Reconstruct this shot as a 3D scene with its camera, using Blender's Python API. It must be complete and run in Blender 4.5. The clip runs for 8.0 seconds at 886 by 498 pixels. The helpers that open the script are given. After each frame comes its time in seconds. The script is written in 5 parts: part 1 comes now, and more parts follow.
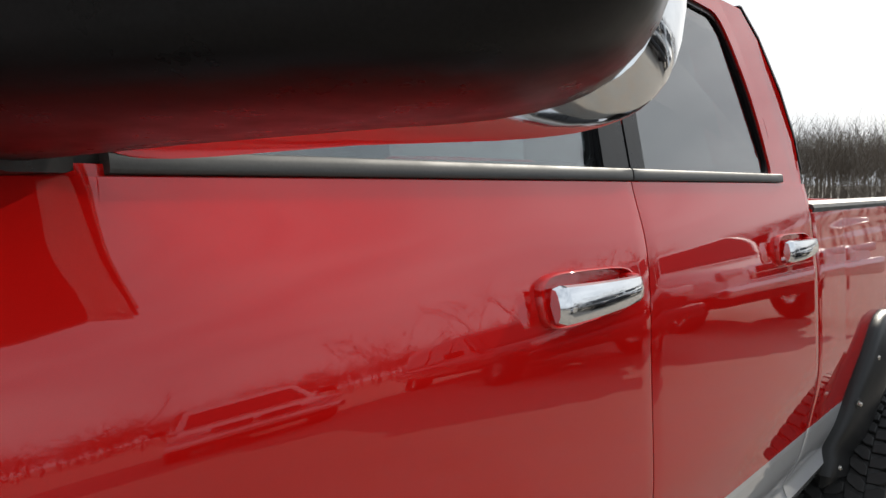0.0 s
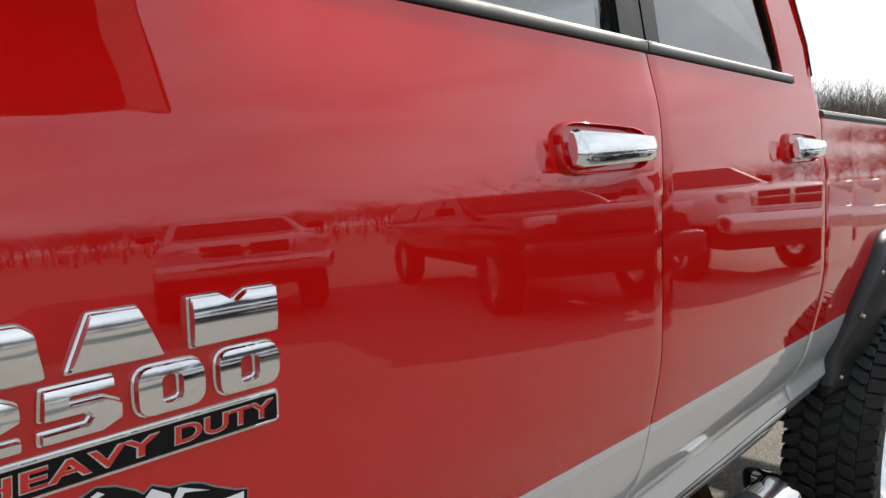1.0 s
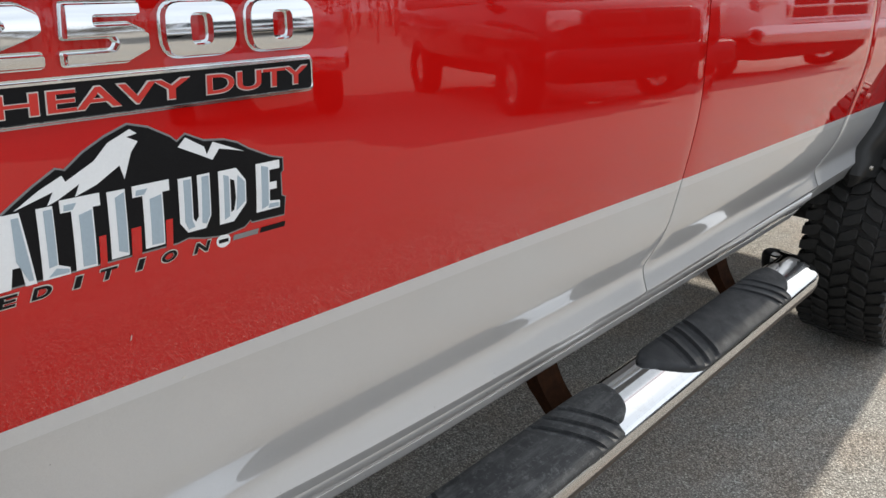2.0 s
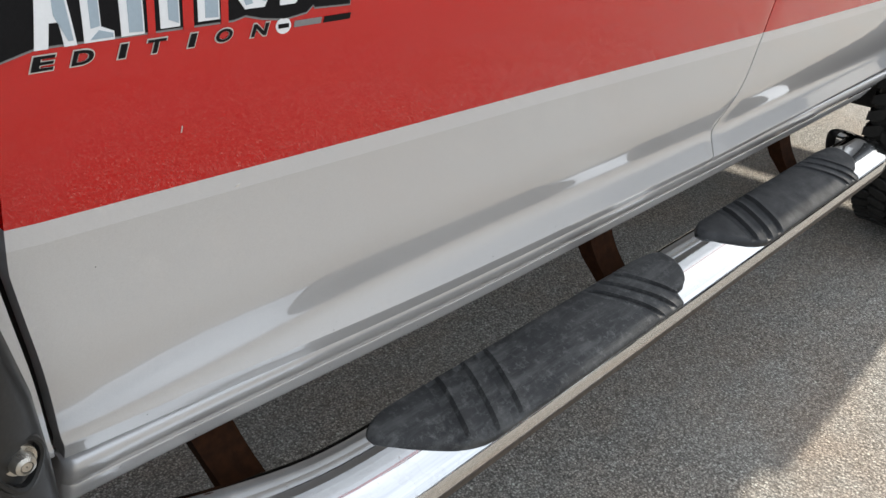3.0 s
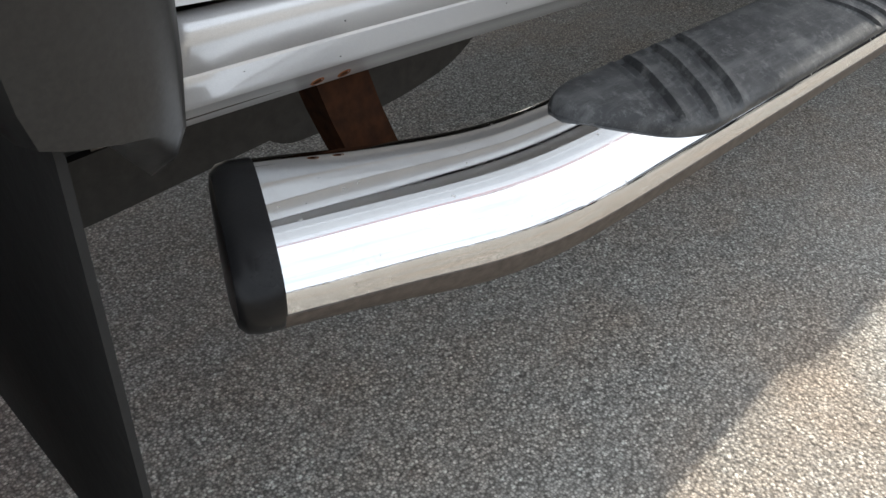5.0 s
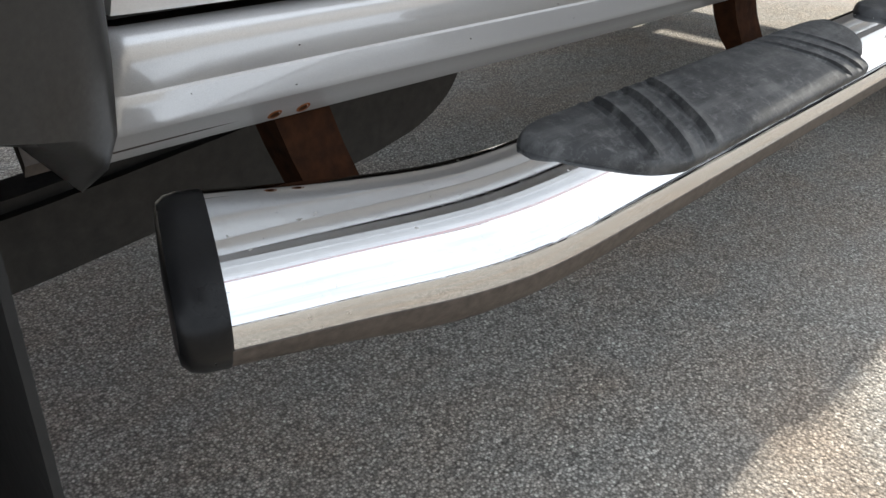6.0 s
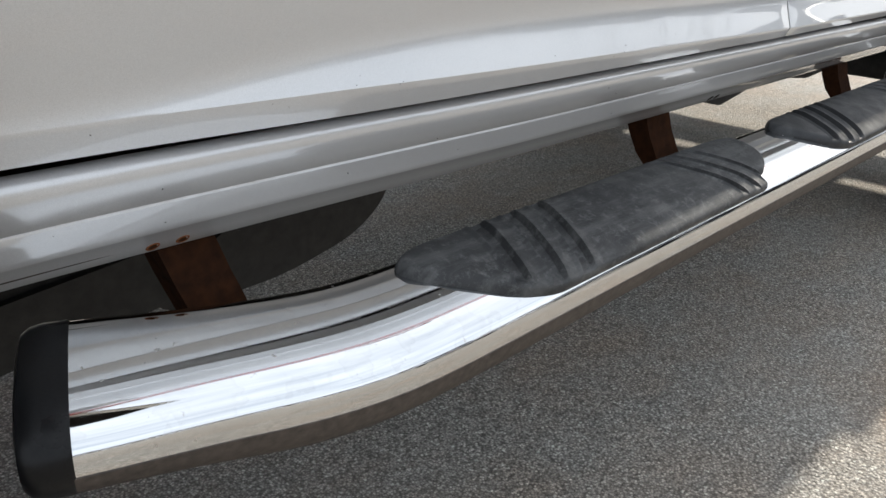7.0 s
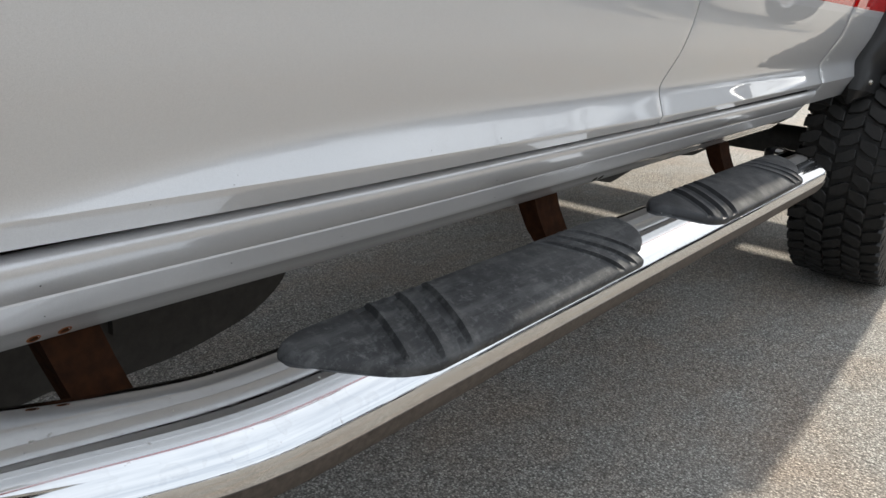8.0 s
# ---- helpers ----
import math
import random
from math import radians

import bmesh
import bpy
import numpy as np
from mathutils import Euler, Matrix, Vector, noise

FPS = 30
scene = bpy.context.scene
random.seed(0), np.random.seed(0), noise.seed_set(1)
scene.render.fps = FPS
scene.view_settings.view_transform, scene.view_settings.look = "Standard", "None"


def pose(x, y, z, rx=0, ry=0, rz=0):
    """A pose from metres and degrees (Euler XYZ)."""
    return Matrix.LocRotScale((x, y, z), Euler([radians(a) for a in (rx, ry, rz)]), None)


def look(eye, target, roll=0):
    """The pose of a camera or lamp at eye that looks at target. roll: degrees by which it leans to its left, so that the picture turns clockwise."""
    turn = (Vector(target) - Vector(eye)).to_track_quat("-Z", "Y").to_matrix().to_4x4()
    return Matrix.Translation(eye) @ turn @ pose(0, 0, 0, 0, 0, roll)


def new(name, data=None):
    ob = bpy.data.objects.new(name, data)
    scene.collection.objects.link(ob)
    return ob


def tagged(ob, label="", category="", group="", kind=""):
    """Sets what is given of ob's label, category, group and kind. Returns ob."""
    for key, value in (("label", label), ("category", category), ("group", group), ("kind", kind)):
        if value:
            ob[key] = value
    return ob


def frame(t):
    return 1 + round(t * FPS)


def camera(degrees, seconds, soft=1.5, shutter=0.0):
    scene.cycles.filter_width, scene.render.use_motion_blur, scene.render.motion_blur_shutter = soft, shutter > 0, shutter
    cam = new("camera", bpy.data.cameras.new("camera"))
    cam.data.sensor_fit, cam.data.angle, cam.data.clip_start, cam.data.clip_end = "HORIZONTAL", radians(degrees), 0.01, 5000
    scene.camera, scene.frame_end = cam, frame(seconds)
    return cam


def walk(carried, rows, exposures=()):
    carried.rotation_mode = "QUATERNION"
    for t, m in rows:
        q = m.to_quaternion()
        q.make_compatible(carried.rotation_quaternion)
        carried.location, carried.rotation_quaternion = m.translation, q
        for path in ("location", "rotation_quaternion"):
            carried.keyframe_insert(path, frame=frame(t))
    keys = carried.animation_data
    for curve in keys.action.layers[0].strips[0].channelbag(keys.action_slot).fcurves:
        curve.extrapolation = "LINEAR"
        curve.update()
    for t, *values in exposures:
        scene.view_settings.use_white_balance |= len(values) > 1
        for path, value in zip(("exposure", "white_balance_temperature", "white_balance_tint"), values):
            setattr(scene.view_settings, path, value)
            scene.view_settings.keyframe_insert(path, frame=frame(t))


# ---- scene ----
cam = camera(57.8, 8.0)
PATH = [
    (0, (-0.37, -0.516, 1.565), (1.174, 0.744, 1.396), 0.5),
    (0.5, (-0.406, -0.531, 1.48), (1.132, 0.737, 1.311), 0.6),
    (1, (-0.43, -0.54, 1.413), (1.098, 0.724, 1.149), 0.9),
    (1.5, (-0.437, -0.535, 1.329), (1.065, 0.701, 0.86), 1.1),
    (2, (-0.436, -0.517, 1.278), (0.996, 0.698, 0.588), 1.9),
    (2.2, (-0.437, -0.51, 1.255), (0.971, 0.701, 0.513), 2.0),
    (3.3, (-0.424, -0.45, 1.159), (0.856, 0.734, 0.18), 3.0),
    (3.5, (-0.413, -0.443, 1.142), (0.843, 0.735, 0.125), 2.7),
    (4, (-0.422, -0.407, 1.115), (0.77, 0.749, 0.0), 2.5),
    (4.5, (-0.451, -0.317, 1.05), (0.71, 0.802, -0.133), 2.7),
    (5, (-0.465, -0.288, 0.852), (0.738, 0.823, -0.296), 3.2),
    (5.2, (-0.47, -0.286, 0.814), (0.745, 0.828, -0.319), 3.1),
    (6.3, (-0.441, -0.311, 0.807), (0.886, 0.881, -0.097), 2.6),
    (6.5, (-0.441, -0.33, 0.824), (0.898, 0.875, -0.046), 2.6),
    (7, (-0.393, -0.383, 0.855), (0.97, 0.858, 0.079), 2.6),
    (7.5, (-0.33, -0.448, 0.886), (1.131, 0.737, 0.206), 3.4),
    (8, (-0.39, -0.442, 0.894), (1.121, 0.711, 0.271), 3.7),
]

from mathutils.geometry import tessellate_polygon

walk(cam, [(t, look(eye, target, roll)) for t, eye, target, roll in PATH],
     exposures=[(0, -0.02, 6200, 9), (1, 0.18, 6200, 9), (1.5, 0.26, 6200, 9), (2.2, 0.60, 6200, 9), (3.5, 0.70, 6200, 9), (4.5, 0.84, 6200, 9), (5, 1.02, 6200, 9), (6.5, 0.95, 6200, 9), (7, 0.66, 6200, 9), (7.5, 0.52, 6200, 9), (8, 0.52, 6200, 9)])

# ---- sky, sun ----
SUN_EL, SUN_AZ = radians(30), radians(2.5)      # the sun stands behind the truck's tail, a little to its far side
world = bpy.data.worlds.new("hazy_sky")
scene.world = world
world.use_nodes = True
wn, wl = world.node_tree.nodes, world.node_tree.links
wn.clear()
w_out = wn.new("ShaderNodeOutputWorld")
w_bg = wn.new("ShaderNodeBackground")
w_sky = wn.new("ShaderNodeTexSky")
w_sky.sky_type = "NISHITA"
w_sky.sun_disc = False
w_sky.sun_elevation = SUN_EL
w_sky.sun_rotation = radians(90) - SUN_AZ
w_sky.dust_density = 4.0
w_sky.air_density = 1.0
w_co = wn.new("ShaderNodeTexCoord")
w_map = wn.new("ShaderNodeMapping")
w_map.inputs["Scale"].default_value = (1.0, 1.0, 2.6)
w_noise = wn.new("ShaderNodeTexNoise")
w_noise.inputs["Scale"].default_value = 2.2
w_noise.inputs["Detail"].default_value = 7.0
w_noise.inputs["Roughness"].default_value = 0.62
w_ramp = wn.new("ShaderNodeValToRGB")
w_ramp.color_ramp.elements[0].position, w_ramp.color_ramp.elements[0].color = 0.34, (5.6, 6.0, 6.5, 1)
w_ramp.color_ramp.elements[1].position, w_ramp.color_ramp.elements[1].color = 0.66, (9.3, 9.5, 9.7, 1)
w_mix = wn.new("ShaderNodeMixRGB")
w_mix.inputs[0].default_value = 0.90
w_bg.inputs["Strength"].default_value = 0.118
wl.new(w_co.outputs["Generated"], w_map.inputs["Vector"])
wl.new(w_map.outputs["Vector"], w_noise.inputs["Vector"])
wl.new(w_noise.outputs["Fac"], w_ramp.inputs["Fac"])
wl.new(w_sky.outputs["Color"], w_mix.inputs[1])
wl.new(w_ramp.outputs["Color"], w_mix.inputs[2])
wl.new(w_mix.outputs["Color"], w_bg.inputs["Color"])
wl.new(w_bg.outputs["Background"], w_out.inputs["Surface"])

sun = new("sun", bpy.data.lights.new("sun", "SUN"))
sun.data.energy, sun.data.angle, sun.data.color = 4.8, radians(1.2), (1.0, 0.90, 0.75)
to_sun = Vector((math.cos(SUN_EL) * math.cos(SUN_AZ), math.cos(SUN_EL) * math.sin(SUN_AZ), math.sin(SUN_EL)))
sun.matrix_world = look(to_sun * 30, (0, 0, 0))


# ---- materials ----
class Nodes:
    """A node material with a Principled surface and object or world coordinates."""

    def __init__(self, name, **values):
        self.mat = bpy.data.materials.new(name)
        self.mat.use_nodes = True
        self.n, self.l = self.mat.node_tree.nodes, self.mat.node_tree.links
        self.p = self.n["Principled BSDF"]
        for key, value in values.items():
            self.set(key.replace("_", " "), value)
        self.geo = self.n.new("ShaderNodeNewGeometry")
        self.pos = self.geo.outputs["Position"]

    def set(self, key, value):
        self.p.inputs[key].default_value = value

    def mapped(self, scale):
        m = self.n.new("ShaderNodeMapping")
        m.inputs["Scale"].default_value = scale
        self.l.new(self.pos, m.inputs["Vector"])
        return m.outputs["Vector"]

    def noise(self, scale, detail=4.0, rough=0.55, vec=None):
        t = self.n.new("ShaderNodeTexNoise")
        t.inputs["Scale"].default_value, t.inputs["Detail"].default_value, t.inputs["Roughness"].default_value = scale, detail, rough
        self.l.new(vec or self.pos, t.inputs["Vector"])
        return t.outputs["Fac"]

    def voronoi(self, scale, feature="F1", out="Distance"):
        t = self.n.new("ShaderNodeTexVoronoi")
        t.feature = feature
        t.inputs["Scale"].default_value = scale
        self.l.new(self.pos, t.inputs["Vector"])
        return t.outputs[out]

    def ramp(self, fac, stops):
        r = self.n.new("ShaderNodeValToRGB")
        e = r.color_ramp.elements
        while len(e) < len(stops):
            e.new(0.5)
        for el, (p, c) in zip(e, stops):
            el.position = p
            el.color = (*c, 1) if isinstance(c, tuple) else (c, c, c, 1)
        self.l.new(fac, r.inputs["Fac"])
        return r.outputs["Color"]

    def mix(self, fac, a, b, mode="MIX"):
        m = self.n.new("ShaderNodeMixRGB")
        m.blend_type = mode
        for i, v in enumerate((fac, a, b)):
            sock = m.inputs[i]
            if isinstance(v, (int, float)):
                sock.default_value = v if i == 0 else (v, v, v, 1)
            elif isinstance(v, tuple):
                sock.default_value = (*v, 1)
            else:
                self.l.new(v, sock)
        return m.outputs["Color"]

    def to(self, key, out):
        self.l.new(out, self.p.inputs[key])

    def bump(self, height, strength, distance, key="Normal"):
        b = self.n.new("ShaderNodeBump")
        b.inputs["Strength"].default_value, b.inputs["Distance"].default_value = strength, distance
        self.l.new(height, b.inputs["Height"])
        self.l.new(b.outputs["Normal"], self.p.inputs[key])


def m_paint(name, base, dark, metallic, rough, spec=0.05, film_amount=0.05, coat=1.6):
    m = Nodes(name, Metallic=metallic, Roughness=rough, Coat_Weight=1.0, Coat_Roughness=0.0, Coat_IOR=coat)
    m.set("Specular IOR Level", spec)
    flake = m.noise(2600, 1.0)
    col = m.mix(m.ramp(flake, [(0.35, 0.0), (0.65, 1.0)]), dark, base)
    dust = m.ramp(m.noise(3.5, 6.0), [(0.55, 0.0), (0.85, 1.0)])
    film = m.mix(film_amount, col, (0.45, 0.40, 0.34))
    m.to("Base Color", m.mix(dust, col, film))
    m.to("Coat Roughness", m.ramp(m.noise(40, 4.0), [(0.3, 0.0), (0.8, 0.02)]))
    m.bump(m.noise(160, 2.0), 0.004, 0.002, "Coat Normal")
    return m.mat


def m_chrome(name, rough=0.05, stains=0.0):
    m = Nodes(name, Metallic=1.0, Base_Color=(0.76, 0.77, 0.78, 1))
    spots = m.ramp(m.noise(38, 7.0, 0.7), [(0.60, 0.0), (0.72, 1.0)])
    m.to("Roughness", m.mix(spots, rough, rough + 0.14))
    if stains:
        edge = m.ramp(m.noise(24, 3.0, 0.6), [(0.52, 0.0), (0.54, 1.0), (0.60, 0.35)])
        dots = m.ramp(m.noise(130, 3.0, 0.5), [(0.69, 0.0), (0.73, 0.8)])
        dull = m.mix(1.0, m.mix(stains, 0.0, edge), dots, "ADD")
        m.to("Roughness", m.mix(dull, m.mix(spots, rough, rough + 0.10), 0.34))
        m.to("Base Color", m.mix(dull, (0.67, 0.68, 0.69), (0.50, 0.49, 0.48)))
    m.bump(m.noise(60, 3.0, 0.5), 0.006, 0.001)
    return m.mat


def m_plain(name, c1, c2, rough, scale, bump=0.2, dist=0.001, metallic=0.0, spec=0.5):
    m = Nodes(name, Metallic=metallic)
    m.set("Specular IOR Level", spec)
    fine, big = m.noise(scale, 5.0), m.noise(scale / 14, 4.0)
    col = m.mix(m.ramp(fine, [(0.3, 0.0), (0.7, 1.0)]), c1, c2)
    m.to("Base Color", m.mix(m.ramp(big, [(0.35, 0.0), (0.75, 0.45)]), col, c2))
    m.to("Roughness", m.ramp(big, [(0.2, max(0.02, rough - 0.08)), (0.8, min(1, rough + 0.1))]))
    m.bump(fine, bump, dist)
    return m.mat


RED = m_paint("red_paint", (0.52, 0.005, 0.004), (0.45, 0.004, 0.003), 0.0, 0.4, 0.0, 0.006, 1.64)
SILVER = m_paint("silver_paint", (0.62, 0.625, 0.635), (0.50, 0.505, 0.515), 0.35, 0.32, 0.05, 0.05, 1.8)
# paler copy of the silver, with the sky's sheen painted in
SHEEN_SILVER = m_paint("silver_sheen_paint", (0.68, 0.69, 0.715), (0.57, 0.58, 0.60), 0.35, 0.32, 0.05, 0.05, 1.8)
WHITE = m_paint("white_paint", (0.80, 0.80, 0.79), (0.74, 0.74, 0.73), 0.0, 0.35)
NAVY = m_paint("dark_paint", (0.018, 0.019, 0.023), (0.012, 0.012, 0.015), 0.2, 0.35, coat=1.38)
CHROME = m_chrome("chrome")
BAR_CHROME = m_chrome("step_bar_chrome", 0.03, 0.15)
BLACK = m_plain("satin_black_plastic", (0.004, 0.004, 0.0045), (0.008, 0.008, 0.0085), 0.30, 420, 0.06, 0.0004, 0.0, 0.17)
FLARE = m_plain("weathered_black_plastic", (0.010, 0.010, 0.0105), (0.019, 0.019, 0.0185), 0.36, 300, 0.10, 0.0005, 0.0, 0.32)
TRIM = m_plain("belt_trim_rubber", (0.028, 0.030, 0.031), (0.042, 0.044, 0.045), 0.55, 300, 0.1, 0.0005)
DARK = m_plain("underbody_black", (0.012, 0.012, 0.011), (0.030, 0.028, 0.026), 0.8, 60, 0.3, 0.002)
RUST = m_plain("rusted_steel", (0.012, 0.006, 0.004), (0.040, 0.016, 0.007), 0.95, 70, 0.6, 0.003, 0.0, 0.08)
RUST_LIGHT = m_plain("orange_rust", (0.12, 0.042, 0.015), (0.22, 0.09, 0.04), 0.95, 260, 0.6, 0.001, 0.0, 0.08)
SHADE_GRIME = m_plain("shade_grime", (0.024, 0.019, 0.016), (0.075, 0.060, 0.050), 0.55, 120, 0.3, 0.001, 0.0, 0.35)
STEEL = m_plain("zinc_steel", (0.55, 0.52, 0.46), (0.42, 0.40, 0.36), 0.28, 200, 0.1, 0.0005, 0.9)
LINER = m_plain("wheel_well_liner", (0.004, 0.004, 0.004), (0.008, 0.008, 0.008), 0.85, 80, 0.3, 0.002)
CLOTH = m_plain("seat_cloth", (0.035, 0.034, 0.034), (0.055, 0.053, 0.052), 0.9, 600, 0.4, 0.001)
BARK = m_plain("bare_bark", (0.085, 0.068, 0.052), (0.15, 0.125, 0.10), 0.95, 3, 0.4, 0.02)
LAMP = m_plain("clear_lamp_lens", (0.70, 0.70, 0.70), (0.55, 0.55, 0.55), 0.12, 60, 0.1, 0.002, 0.6)
DECAL_BLACK = m_plain("decal_black", (0.006, 0.006, 0.007), (0.009, 0.009, 0.010), 0.35, 500, 0.02, 0.0003, 0.0, 0.12)
DECAL_WHITE = m_plain("decal_white", (0.80, 0.81, 0.82), (0.76, 0.77, 0.78), 0.32, 500, 0.02, 0.0003)
DECAL_GREY = m_plain("decal_blue_grey", (0.36, 0.44, 0.50), (0.33, 0.40, 0.46), 0.32, 500, 0.02, 0.0003)
DECAL_EDGE = m_plain("decal_outline_grey", (0.22, 0.22, 0.22), (0.19, 0.19, 0.19), 0.32, 500, 0.02, 0.0003)
BADGE_RED = m_plain("badge_red", (0.55, 0.025, 0.015), (0.50, 0.02, 0.012), 0.32, 500, 0.02, 0.0003)
PALE = m_plain("pale_outline", (0.70, 0.69, 0.66), (0.62, 0.61, 0.58), 0.3, 400, 0.02, 0.0003, 0.5)


def m_rubber(name, base, dust, amount):
    m = Nodes(name, Roughness=0.6)
    m.set("Specular IOR Level", 0.4)
    speck = m.ramp(m.noise(75, 9.0, 0.8), [(0.52, 0.0), (0.72, amount)])
    smear = m.ramp(m.noise(1.0, 7.0, 0.7, m.mapped((9, 60, 30))), [(0.48, 0.0), (0.72, amount)])
    film = m.ramp(m.noise(6, 4.0, 0.6), [(0.35, 0.0), (0.75, amount * 0.6)])
    col = m.mix(film, base, tuple(0.6 * a + 0.4 * b for a, b in zip(base, dust)))
    col = m.mix(speck, col, dust)
    m.to("Base Color", m.mix(smear, col, tuple(0.4 * a + 0.6 * b for a, b in zip(base, dust))))
    m.to("Roughness", m.ramp(m.noise(30, 5.0), [(0.3, 0.48), (0.7, 0.75)]))
    m.bump(m.noise(700, 4.0), 0.30, 0.0008)
    return m.mat


PAD = m_rubber("step_pad_rubber", (0.014, 0.015, 0.017), (0.150, 0.152, 0.150), 0.8)
PAD_CLEAN = m_rubber("clean_pad_rubber", (0.016, 0.017, 0.019), (0.060, 0.062, 0.065), 0.4)
TYRE = m_rubber("tyre_rubber", (0.008, 0.008, 0.008), (0.040, 0.036, 0.031), 0.5)


def m_glass(name, tint, rough=0.0):
    m = Nodes(name, Roughness=rough, IOR=2.1, Transmission_Weight=1.0)
    m.to("Base Color", m.ramp(m.noise(6, 4.0), [(0.2, tint), (0.9, tuple(c * 0.94 for c in tint))]))
    return m.mat


GLASS = m_glass("green_tinted_glass", (0.52, 0.61, 0.60))
PRIVACY = m_glass("privacy_glass", (0.14, 0.15, 0.15))


def m_asphalt():
    m = Nodes("worn_asphalt", Roughness=0.9)
    m.set("Specular IOR Level", 0.25)

    def stones(scale, stops):
        sep = m.n.new("ShaderNodeSeparateColor")
        m.l.new(m.voronoi(scale, "F1", "Color"), sep.inputs["Color"])
        return m.ramp(sep.outputs["Red"], stops)

    fine = stones(250, [(0.0, (0.149, 0.140, 0.127)), (0.45, (0.333, 0.314, 0.284)), (0.85, (0.540, 0.506, 0.454)), (1.0, (0.805, 0.753, 0.678))])
    coarse = stones(125, [(0.0, (0.172, 0.162, 0.146)), (0.45, (0.391, 0.368, 0.333)), (0.8, (0.621, 0.581, 0.520)), (1.0, (0.920, 0.920, 0.828))])
    dist = m.voronoi(125, "F1", "Distance")
    col = m.mix(m.ramp(dist, [(0.25, 1.0), (0.50, 0.0)]), fine, coarse)
    col = m.mix(1.0, col, m.ramp(m.voronoi(250), [(0.20, 1.0), (0.80, 0.22)]), "MULTIPLY")
    col = m.mix(0.10, col, (0.31, 0.288, 0.255))
    patch = m.ramp(m.noise(1.3, 7.0, 0.6), [(0.32, 0.0), (0.72, 1.0)])
    col = m.mix(m.ramp(patch, [(0.0, 0.0), (1.0, 0.30)]), col, (0.33, 0.290, 0.250))
    brown = m.ramp(m.noise(2.3, 6.0, 0.65, m.mapped((1.0, 1.6, 1.0))), [(0.42, 0.0), (0.66, 0.65)])
    col = m.mix(brown, col, m.mix(1.0, col, (1.02, 0.86, 0.74), "MULTIPLY"))
    stain = m.ramp(m.noise(3.1, 5.0, 0.6), [(0.60, 0.0), (0.80, 0.45)])
    col = m.mix(stain, col, (0.20, 0.172, 0.148))
    m.to("Base Color", m.mix(1.0, col, (1.00, 1.02, 1.03), "MULTIPLY"))
    h = m.mix(0.35, m.ramp(dist, [(0.0, 1.0), (0.8, 0.0)]), m.noise(320, 3.0))
    m.bump(h, 0.85, 0.005)
    return m.mat


ASPHALT = m_asphalt()


# ---- mesh helpers ----
def part(name, bm, material, parent=None, label="", smooth=True):
    """Links a bmesh as one mesh object under a thing or a part."""
    me = bpy.data.meshes.new(name)
    bmesh.ops.recalc_face_normals(bm, faces=bm.faces)
    for f in bm.faces:
        f.smooth = smooth
    bm.to_mesh(me)
    bm.free()
    for mat in material if isinstance(material, (list, tuple)) else [material]:
        me.materials.append(mat)
    if smooth:
        me.set_sharp_from_angle(angle=radians(38))
    ob = new(name, me)
    ob.parent = parent
    if label:
        ob["label"] = label
    return ob


def lerp(table, v):
    """Smooth reading of a short table of (key, value)."""
    if v <= table[0][0]:
        return table[0][1]
    for (a, p), (b, q) in zip(table, table[1:]):
        if v <= b:
            return p + (q - p) * (v - a) / (b - a)
    return table[-1][1]


def sstep(a, b, v):
    s = max(0.0, min(1.0, (v - a) / (b - a)))
    return s * s * (3 - 2 * s)


def box(bm, lo, hi, bevel=0.0, m=None):
    g = bmesh.ops.create_cube(bm, size=1.0)["verts"]
    for v in g:
        v.co = Vector([(lo[i] + hi[i]) / 2 + v.co[i] * (hi[i] - lo[i]) for i in range(3)])
    if m is not None:
        bmesh.ops.transform(bm, matrix=m, verts=g)
    if bevel:
        edges = list({e for v in g for e in v.link_edges})
        bmesh.ops.bevel(bm, geom=edges, offset=bevel, segments=3, profile=0.5, affect="EDGES")


def loft(bm, rings, closed=True, caps=True):
    """Skins rings of equal length."""
    vs = [[bm.verts.new(p) for p in r] for r in rings]
    n = len(rings[0])
    for a, b in zip(vs, vs[1:]):
        for i in range(n if closed else n - 1):
            j = (i + 1) % n
            bm.faces.new((a[i], a[j], b[j], b[i]))
    if caps and closed:
        bm.faces.new(vs[0])
        bm.faces.new(vs[-1])
    return vs


def slab(bm, outline, to3, depth):
    """A flat outline in (u, v) turned into a plate; to3(u, v, h) gives the place at height h over the surface."""
    top = [bm.verts.new(to3(u, v, depth)) for u, v in outline]
    bot = [bm.verts.new(to3(u, v, 0.0)) for u, v in outline]
    bm.faces.new(top)
    bm.faces.new(bot)
    n = len(outline)
    for i in range(n):
        j = (i + 1) % n
        bm.faces.new((top[i], top[j], bot[j], bot[i]))


def lathe(bm, profile, centre, axis="y", steps=48):
    """Turns a closed profile of (radius, along) about an axis through centre."""
    rings = []
    for k in range(steps):
        a = 2 * math.pi * k / steps
        c, s = math.cos(a), math.sin(a)
        ring = []
        for r, h in profile:
            p = (r * c, h, r * s) if axis == "y" else ((h, r * c, r * s) if axis == "x" else (r * c, r * s, h))
            ring.append(Vector(p) + Vector(centre))
        rings.append(ring)
    loft(bm, rings + [rings[0]], True, False)
    bmesh.ops.remove_doubles(bm, verts=bm.verts, dist=1e-5)


